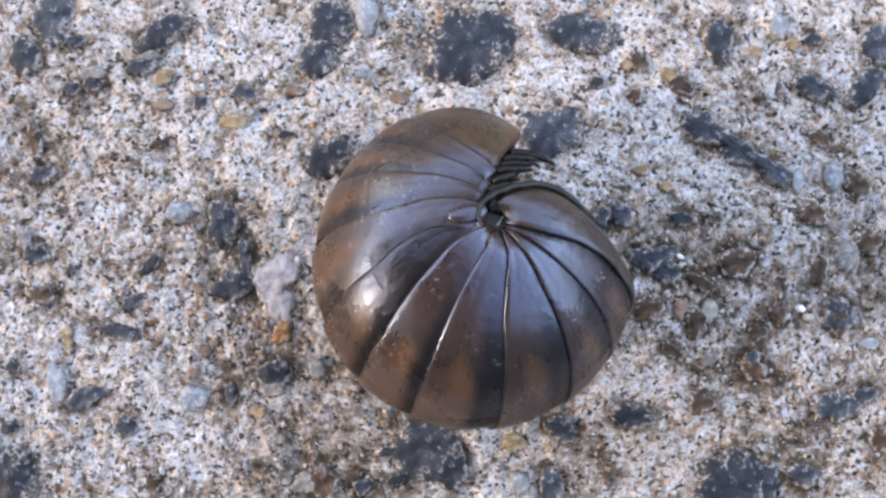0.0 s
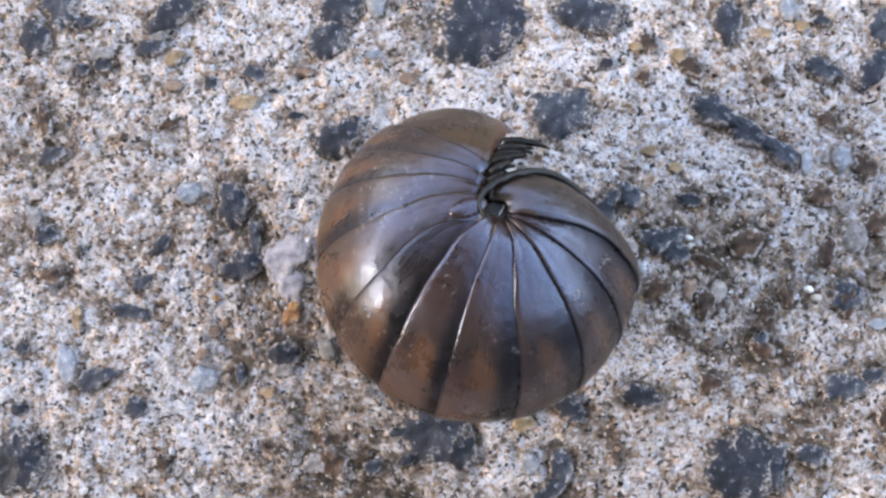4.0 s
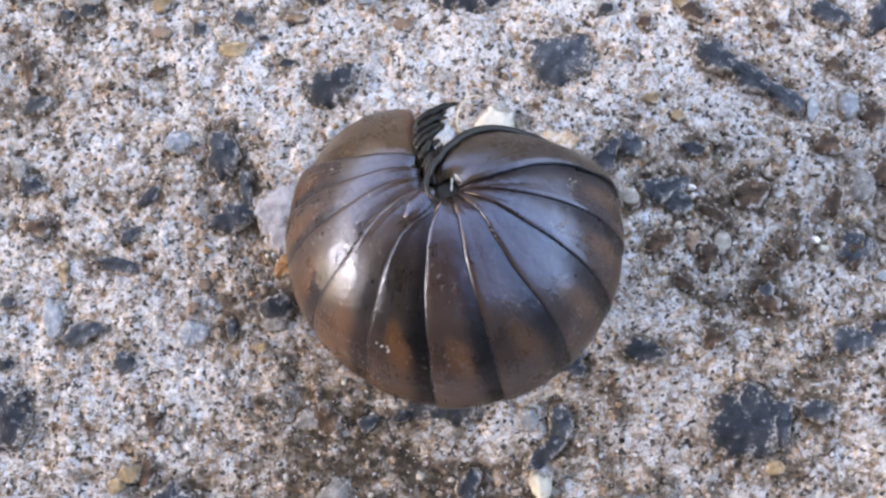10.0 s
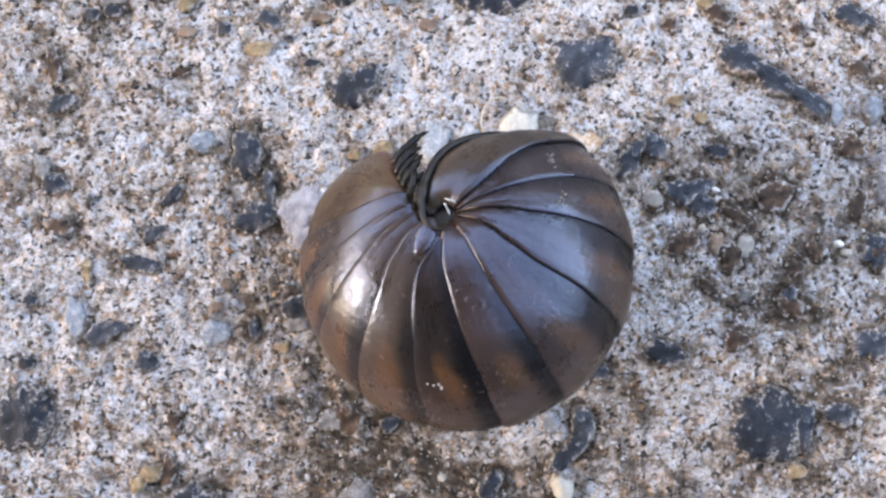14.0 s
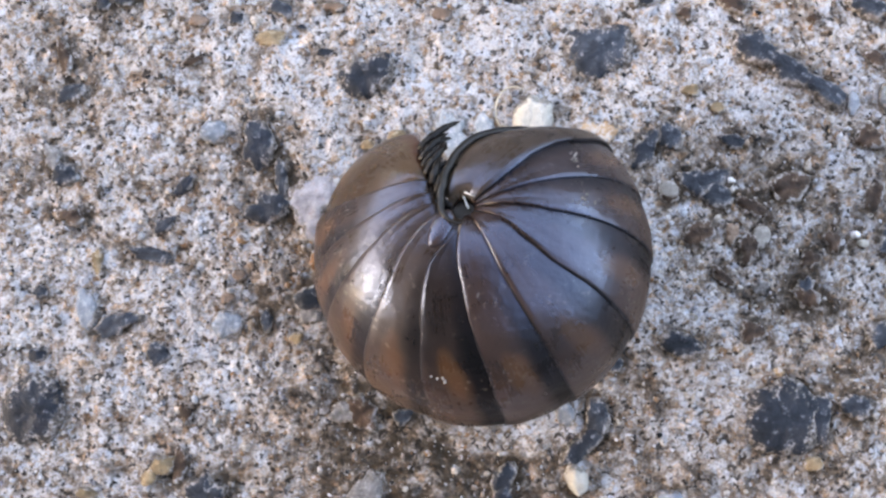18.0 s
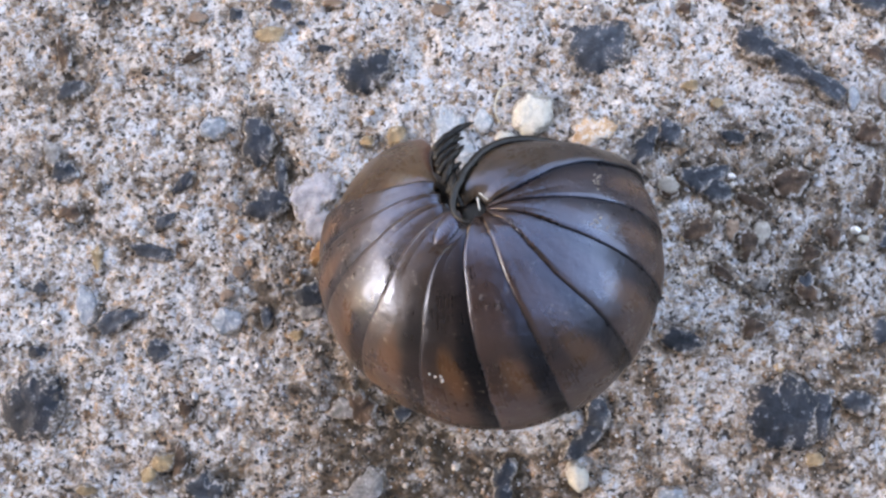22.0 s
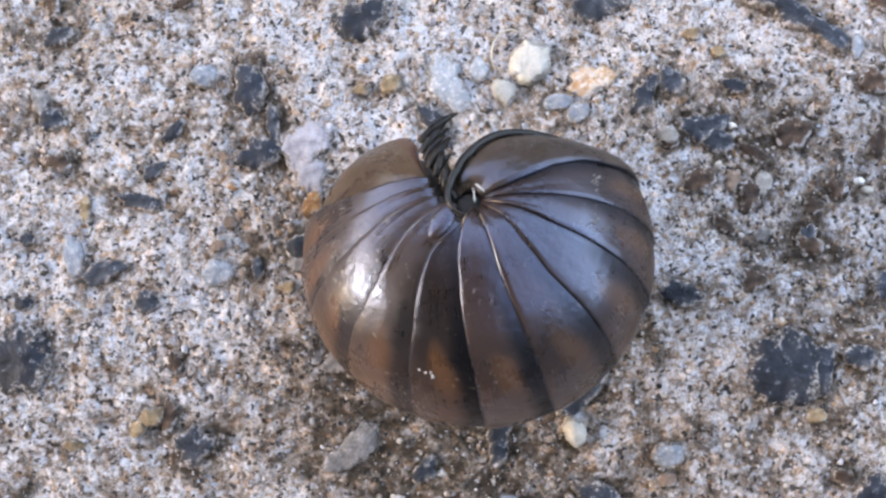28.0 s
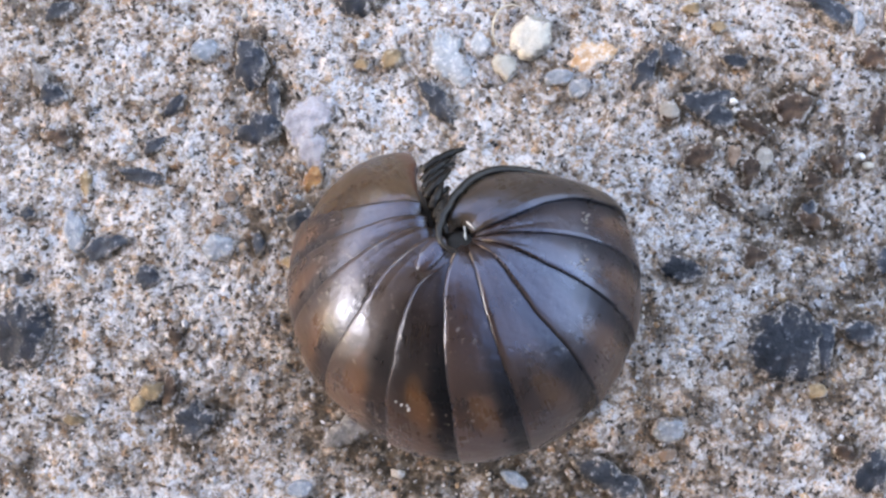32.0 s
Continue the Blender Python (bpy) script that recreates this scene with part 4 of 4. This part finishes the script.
for j in range(25):
    th = math.pi * j / 24
    for k in range(40):
        az = 2 * math.pi * k / 40
        gap = abs((math.degrees(az) - 85 + 180) % 360 - 180)
        r = A_AX * math.sin(th) * (0.83 if gap > 48 else 0.48 if gap < 24 else 0.48 + 0.35 * (gap - 24) / 24)
        bv.append((r * math.cos(az), r * math.sin(az), LIFT + 0.75 * B_AX * math.cos(th)))
for j in range(24):
    for k in range(40):
        q = (k + 1) % 40
        bf.append((j * 40 + k, (j + 1) * 40 + k, (j + 1) * 40 + q, j * 40 + q))
underside = link_mesh("underside", bv, bf, FLESH, millipede, label="dark soft underside between the plates")


def cleft_side(theta):
    """Where the edge of the cleft lies, in degrees round the hub."""
    return float(np.interp(theta, (4, 8, 13, 22, 31, 41, 50), (-196, -214, -227, -238, -248, -259, -268)))


def leg_mesh(pts, rad):
    """A jointed leg with its base at its own origin: tapering pieces and a claw."""
    base = pts[0].copy()
    verts, faces = tube_mesh([p - base for p in pts], rad, 9)
    return link_mesh("leg", verts, faces, LEG, millipede), base


def long_leg(k):
    """A leg folded along the bottom of the cleft, from the hub outwards."""
    jitter = math.sin(k * 2.3)
    reach, deep, aside = 30 - 1.5 * k + 3.0 * jitter, 0.55 + 0.35 * (k % 3), 2.6 * k - 1.5 + 1.0 * jitter
    pts, rad = [], []
    for n in range(19):
        f = n / 18
        theta = 4 + 0.35 * k + (reach - 4) * f
        az = cleft_side(theta) - aside * min(1.0, f / 0.22)
        pts.append(on_roll(radians(theta), radians(az), (-deep - 0.55 + 0.45 * math.sin(math.pi * min(1.0, f * 1.15))) * MM))
        knuckle = 1.10 if n in (5, 10, 14) else 0.86 if n in (6, 11, 15) else 1.0
        rad.append((0.33 + 0.03 * jitter) * (1 - 0.86 * f ** 2.4) * knuckle * MM)
    return leg_mesh(pts, rad)


def short_leg(k):
    """A hooked leg that comes out from under the plates beside the cleft."""
    jitter = math.sin(k * 3.7)
    start = 8.5 + 2.05 * k + 0.5 * jitter
    across = float(np.interp(start, (8, 15, 22, 27), (0.7, 1.15, 1.5, 1.55))) * (1 + 0.16 * math.sin(k * 5.1))
    outward = 5.6 + 2.2 * jitter
    pts, rad = [], []
    for n in range(15):
        f = n / 14
        theta = start + outward * f ** 1.6
        az = cleft_side(theta) + 3.5 - (math.degrees(across / (10.2 * math.sin(radians(theta)))) + 3.5) * math.sin(f * math.pi / 2)
        pts.append(on_roll(radians(theta), radians(az), (-0.75 + 0.62 * math.sin(math.pi * min(1.0, 0.12 + f * 0.75)) + 0.10 * jitter) * MM))
        knuckle = 1.12 if n in (4, 8, 11) else 0.84 if n in (5, 9, 12) else 1.0
        rad.append((0.30 + 0.04 * jitter) * (1 - 0.90 * f ** 2.0) * knuckle * MM)
    return leg_mesh(pts, rad)


long_legs = [long_leg(k) for k in (1, 3, 5, 7)]
short_legs = [short_leg(k) for k in range(10)]

# pale bars in a V, added to paint the wet glint at the hub
jv, jf = [], []
for end, lift in (((0.73, 0.42), 0.14), ((0.10, -0.22), 0.0)):
    arm = [Vector((-0.03 + (end[0] + 0.03) * f, 1.18 + (end[1] - 1.18) * f, LIFT / MM + 10.24 + lift + 0.20 * f)) * MM for f in (0.0, 0.3, 0.6, 0.85, 1.0)]
    av, af = tube_mesh(arm, [0.05 * MM, 0.10 * MM, 0.05 * MM, 0.09 * MM, 0.02 * MM])
    jf += [tuple(k + len(jv) for k in f) for f in af]
    jv += av
joint = link_mesh("joint", jv, jf, HUB_GLINT, millipede, label="pale V painted in for the wet glint at the hub")

# ---------------------------------------------------------------- sand in the cement
def grains(name, count, small, large, material, seed, chance, proud, label):
    """Many irregular grains as one mesh. chance(x, y) in mm gives how likely a grain is kept."""
    bm = bmesh.new()
    bmesh.ops.create_icosphere(bm, subdivisions=1, radius=1.0)
    ball = np.array([v.co[:] for v in bm.verts])
    tris = np.array([[v.index for v in f.verts] for f in bm.faces])
    bm.free()
    rng = np.random.default_rng(seed)
    x = rng.uniform(X0, X1, count)
    y = rng.uniform(Y0, Y1, count)
    odds = np.array([chance(px * 1000, py * 1000) for px, py in zip(x, y)])
    for sx, sy, sl, sw, turn, _ in STONE_AREAS:
        dx, dy = x - sx, y - sy
        u, v = dx * math.cos(turn) + dy * math.sin(turn), dy * math.cos(turn) - dx * math.sin(turn)
        odds[(u / sl) ** 2 + (v / sw) ** 2 < 0.62] *= 0.06
    keep = odds > rng.uniform(0, 1, count)
    x, y = x[keep], y[keep]
    n = len(x)
    size = small + (large - small) * rng.uniform(0, 1, n) ** 2.2
    z = np.array([relief(px, py) for px, py in zip(x, y)]) + size * rng.uniform(proud - 0.35, proud + 0.25, n)
    shape = ball[None] * rng.uniform(0.55, 1.35, (n, len(ball), 1)) * rng.uniform(0.65, 1.3, (n, 1, 3)) * np.array([1.0, 1.0, 0.75])
    verts = (shape * size[:, None, None] + np.stack([x, y, z], 1)[:, None]).reshape(-1, 3)
    faces = (tris[None] + (np.arange(n) * len(ball))[:, None, None]).reshape(-1, 3)
    me = bpy.data.meshes.new(name)
    me.vertices.add(len(verts))
    me.vertices.foreach_set("co", verts.ravel().astype(np.float32))
    me.loops.add(faces.size)
    me.loops.foreach_set("vertex_index", faces.ravel().astype(np.int32))
    me.polygons.add(len(faces))
    me.polygons.foreach_set("loop_start", np.arange(0, faces.size, 3, dtype=np.int32))
    me.update(calc_edges=True)
    me.validate()
    me.materials.append(material)
    ob = new(name, me)
    ob.parent = ground
    return tagged(ob, label, kind="stuff")


# grain odds follow the wear and the shade painted with it
pale_sand = grains("pale_sand", 9000, 0.08 * MM, 0.32 * MM, PALE_SAND, 11, lambda x, y: 0.88 - 0.70 * worn_and_shaded(x, y), -0.30,
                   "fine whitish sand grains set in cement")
tan_sand = grains("tan_sand", 9500, 0.09 * MM, 0.40 * MM, TAN_SAND, 12, lambda x, y: 0.42 + 0.42 * worn_and_shaded(x, y) - 1.6 * max(0.0, worn_and_shaded(x, y) - 0.75), -0.30,
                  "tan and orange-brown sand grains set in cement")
dark_sand = grains("dark_sand", 7000, 0.08 * MM, 0.25 * MM, DARK_SAND, 13, lambda x, y: 0.24 + 0.76 * worn_and_shaded(x, y) ** 2, -0.03,
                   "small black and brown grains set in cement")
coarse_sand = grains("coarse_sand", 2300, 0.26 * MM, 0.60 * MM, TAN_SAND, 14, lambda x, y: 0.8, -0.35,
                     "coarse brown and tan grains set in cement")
coarse_pale = grains("coarse_pale_sand", 1300, 0.26 * MM, 0.52 * MM, PALE_SAND, 15, lambda x, y: 0.8 - 0.65 * worn_and_shaded(x, y), -0.35,
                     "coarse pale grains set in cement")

# seconds, place (m), lean (degrees), turn of four groups of plates about the hub (degrees)
ROLL = [
    (0.0, 0.00087, -0.00513, 0.00071, -19.0, 8.1, -40.4, -40.9, -46.4, -43.2),
    (0.5, 0.00083, -0.00529, 0.00069, -19.1, 7.3, -40.4, -40.9, -45.8, -43.4),
    (1.0, 0.00065, -0.00561, 0.00070, -19.3, 7.2, -38.3, -39.7, -44.4, -42.4),
    (1.5, 0.00058, -0.00605, 0.00069, -18.9, 7.4, -37.5, -39.3, -43.2, -41.6),
    (2.0, 0.00082, -0.00636, 0.00067, -19.0, 6.8, -38.6, -40.9, -44.1, -42.1),
    (2.5, 0.00074, -0.00643, 0.00070, -19.2, 7.0, -37.2, -39.9, -42.7, -40.1),
    (3.0, 0.00069, -0.00655, 0.00072, -19.6, 6.4, -38.0, -39.6, -42.2, -39.7),
    (3.5, 0.00052, -0.00660, 0.00075, -20.1, 6.8, -37.5, -39.0, -41.1, -38.5),
    (5.5, 0.00047, -0.00663, 0.00084, -21.1, 6.4, -28.9, -29.2, -29.8, -27.5),
    (6.0, 0.00043, -0.00681, 0.00086, -21.3, 6.6, -26.8, -26.8, -27.6, -24.6),
    (6.5, 0.00041, -0.00719, 0.00087, -21.7, 5.8, -24.1, -24.4, -24.2, -21.3),
    (7.0, 0.00054, -0.00738, 0.00086, -21.7, 4.9, -22.5, -22.7, -21.9, -19.2),
    (7.5, 0.00064, -0.00764, 0.00083, -21.5, 3.3, -21.0, -21.4, -20.3, -17.6),
    (8.0, 0.00077, -0.00789, 0.00084, -21.8, 1.6, -20.3, -20.4, -19.3, -16.7),
    (8.5, 0.00055, -0.00807, 0.00080, -21.3, -0.2, -16.2, -15.8, -14.4, -12.0),
    (9.0, 0.00035, -0.00895, 0.00074, -20.4, -1.7, -9.0, -8.6, -7.8, -5.2),
    (9.5, 0.00076, -0.00915, 0.00071, -19.8, -2.7, -7.4, -7.0, -5.0, -3.6),
    (10.0, 0.00105, -0.00923, 0.00069, -19.4, -3.3, -7.4, -6.6, -4.2, -4.1),
    (10.5, 0.00126, -0.00959, 0.00070, -19.5, -3.9, -4.6, -3.9, -2.2, -2.2),
    (11.0, 0.00146, -0.00978, 0.00073, -19.8, -4.7, -2.7, -1.9, -0.9, -0.6),
    (11.5, 0.00154, -0.00975, 0.00074, -19.6, -6.4, -1.9, -0.9, 0.2, 0.3),
    (12.0, 0.00124, -0.00975, 0.00074, -19.5, -6.7, 4.7, 5.5, 5.8, 5.2),
    (12.5, 0.00122, -0.00971, 0.00076, -19.3, -8.1, 16.3, 17.9, 16.0, 14.7),
    (13.0, 0.00148, -0.01007, 0.00082, -19.7, -9.9, 17.9, 18.9, 17.1, 15.6),
    (13.5, 0.00091, -0.01082, 0.00081, -19.9, -8.9, 21.1, 21.1, 16.5, 16.8),
    (15.5, 0.00069, -0.01098, 0.00081, -19.7, -9.1, 19.3, 19.6, 15.2, 12.7),
    (16.0, 0.00071, -0.01070, 0.00079, -19.3, -9.6, 16.2, 17.3, 13.2, 10.8),
    (16.5, 0.00060, -0.01079, 0.00079, -19.4, -9.4, 17.3, 18.3, 13.2, 11.1),
    (17.0, 0.00066, -0.01099, 0.00076, -19.2, -9.0, 18.2, 18.5, 13.7, 11.1),
    (17.5, 0.00065, -0.01106, 0.00076, -19.2, -8.8, 17.7, 18.0, 12.9, 10.8),
    (18.0, 0.00076, -0.01111, 0.00075, -19.2, -8.8, 17.1, 17.4, 12.6, 11.2),
    (18.5, 0.00082, -0.01107, 0.00072, -18.7, -8.7, 15.9, 16.6, 13.0, 11.1),
    (19.0, 0.00090, -0.01094, 0.00072, -18.6, -8.5, 14.8, 15.7, 12.0, 11.0),
    (19.5, 0.00125, -0.01080, 0.00071, -18.7, -8.3, 13.9, 14.6, 12.3, 10.7),
    (20.0, 0.00108, -0.01100, 0.00074, -19.1, -8.4, 12.4, 13.3, 12.6, 11.1),
    (20.5, 0.00169, -0.01121, 0.00078, -19.5, -8.8, 6.5, 7.3, 7.1, 5.3),
    (21.0, 0.00192, -0.01138, 0.00084, -20.0, -9.2, 4.5, 5.5, 5.8, 4.3),
    (21.5, 0.00205, -0.01159, 0.00085, -20.1, -9.4, 4.1, 4.6, 4.9, 4.3),
    (22.0, 0.00171, -0.01191, 0.00086, -20.3, -9.3, 5.4, 6.1, 6.6, 6.2),
    (22.5, 0.00151, -0.01214, 0.00088, -20.8, -9.1, 6.7, 7.3, 8.0, 8.0),
    (23.0, 0.00115, -0.01213, 0.00085, -20.1, -9.1, 7.2, 7.9, 9.1, 9.8),
    (23.5, 0.00096, -0.01225, 0.00086, -20.3, -8.5, 7.1, 7.6, 9.1, 9.8),
    (24.0, 0.00069, -0.01275, 0.00078, -19.6, -7.1, 4.9, 6.2, 8.2, 9.2),
    (24.5, 0.00063, -0.01304, 0.00077, -19.6, -6.7, 4.6, 5.2, 7.8, 9.7),
    (26.5, 0.00058, -0.01470, 0.00083, -20.8, -6.0, 1.3, 2.4, 4.4, 5.0),
    (27.0, 0.00051, -0.01534, 0.00084, -20.9, -6.2, 1.8, 2.9, 4.7, 5.4),
    (27.5, 0.00052, -0.01554, 0.00082, -20.6, -5.8, 0.9, 1.9, 3.6, 4.5),
    (28.0, 0.00035, -0.01562, 0.00079, -20.3, -5.2, 0.5, 1.9, 3.9, 5.2),
    (28.5, 0.00043, -0.01621, 0.00081, -20.7, -5.2, 1.5, 2.6, 4.6, 5.6),
    (29.0, 0.00056, -0.01651, 0.00079, -20.6, -5.0, -0.8, 0.6, 2.8, 4.4),
    (29.5, 0.00073, -0.01684, 0.00079, -20.6, -5.1, -2.6, -1.9, 0.7, 2.5),
    (30.0, 0.00060, -0.01744, 0.00078, -20.5, -4.9, -5.3, -5.0, -1.4, 1.6),
    (30.5, 0.00025, -0.01803, 0.00077, -20.7, -4.2, -5.2, -4.7, -0.9, 2.1),
    (31.0, 0.00016, -0.01876, 0.00077, -20.7, -4.0, -4.7, -4.4, -0.3, 1.9),
    (31.5, -0.00020, -0.01957, 0.00075, -20.5, -3.7, -2.8, -2.9, -1.3, -0.8),
    (32.0, -0.00099, -0.02011, 0.00072, -20.3, -3.2, 0.0, 0.0, 0.0, 0.0),
]


# seconds, turn (degrees), draw outwards and shift to the west (mm) of the tail end
TAIL = [(0, 0, 0.75, 0), (3, 0, 0.6, 0.05), (6, 0, -0.2, 0.35), (7, 0, -0.15, 0.4), (9, 0, -0.1, 0.15), (11, 0, -0.05, 0.6), (12, 0, 0, 0.55),
        (13, 0, 0, 0.15), (16, -9, -0.15, 0.15), (18, -5, 0, 0.2), (20, -2.5, 0, 0.5), (22, -1, -0.25, 0.8), (24, 0, -0.5, 0.4),
        (27, 5, -0.6, 0.8), (28, 6, -0.65, 0.8), (30, 8, -0.5, 1.1), (31, 4, -0.2, 0.85), (32, 0, 0.15, 0.6)]


def tail_slip(t):
    return [float(np.interp(t, [row[0] for row in TAIL], [row[k] for row in TAIL])) for k in (1, 2, 3)]


def motions():
    walk(millipede, [(r[0], pose(r[1], r[2], r[3], r[4], r[5], 0)) for r in ROLL])
    for k, ob in enumerate(plates):
        n = k + 1
        rows = []
        for r in ROLL:
            turn = float(np.interp(n, (1, 2, 3.3, 5, 7, 12), (r[6], r[6], r[7], r[8], r[9], r[9] * 1.03)))
            # the last plates stand off at first, then draw in, and the tail slides a little on its own
            slip, draw, west = tail_slip(r[0])
            off = max(0, n - 7) / 5 * draw * MM
            aside = float(np.interp(n, (7, 8, 9, 10, 11, 12), (0, 0.4, 0.8, 1, 1, 0.6))) * west * MM
            turn += slip * float(np.interp(n, (8, 9, 10, 11, 12), (0, 0.08, 0.25, 0.55, 1)))
            way = radians(turn - 236)
            rows.append((r[0], pose(off * math.cos(way) - aside, off * math.sin(way), 0, 0, 0, turn)))
        walk(ob, rows)
    walk(underside, [(r[0], pose(0, 0, 0, 0, 0, r[8])) for r in ROLL])
    walk(joint, [(r[0], pose(0, 0, float(np.interp(r[0], (0, 5, 7.5), (-0.5, -0.5, 0))) * MM, 0, 0, r[6])) for r in ROLL])
    for k, (ob, base) in enumerate(long_legs + short_legs):
        rows = []
        for r in ROLL:
            turn = r[9] * 1.03 + 0.7 * tail_slip(r[0])[0]
            spread = float(np.interp(r[0], (0, 3.5, 7, 9, 13, 32), (-2.6, -2.3, -1.5, -0.6, 0, 0))) * (2 * k if k < 4 else 0.6)
            tread = 2.2 * math.sin(r[0] * 2.2 + k * 0.8)
            at = Matrix.Rotation(radians(turn), 3, "Z") @ base
            rows.append((r[0], pose(at.x, at.y, at.z, 0, 0, turn + spread + tread)))
        walk(ob, rows)


motions()
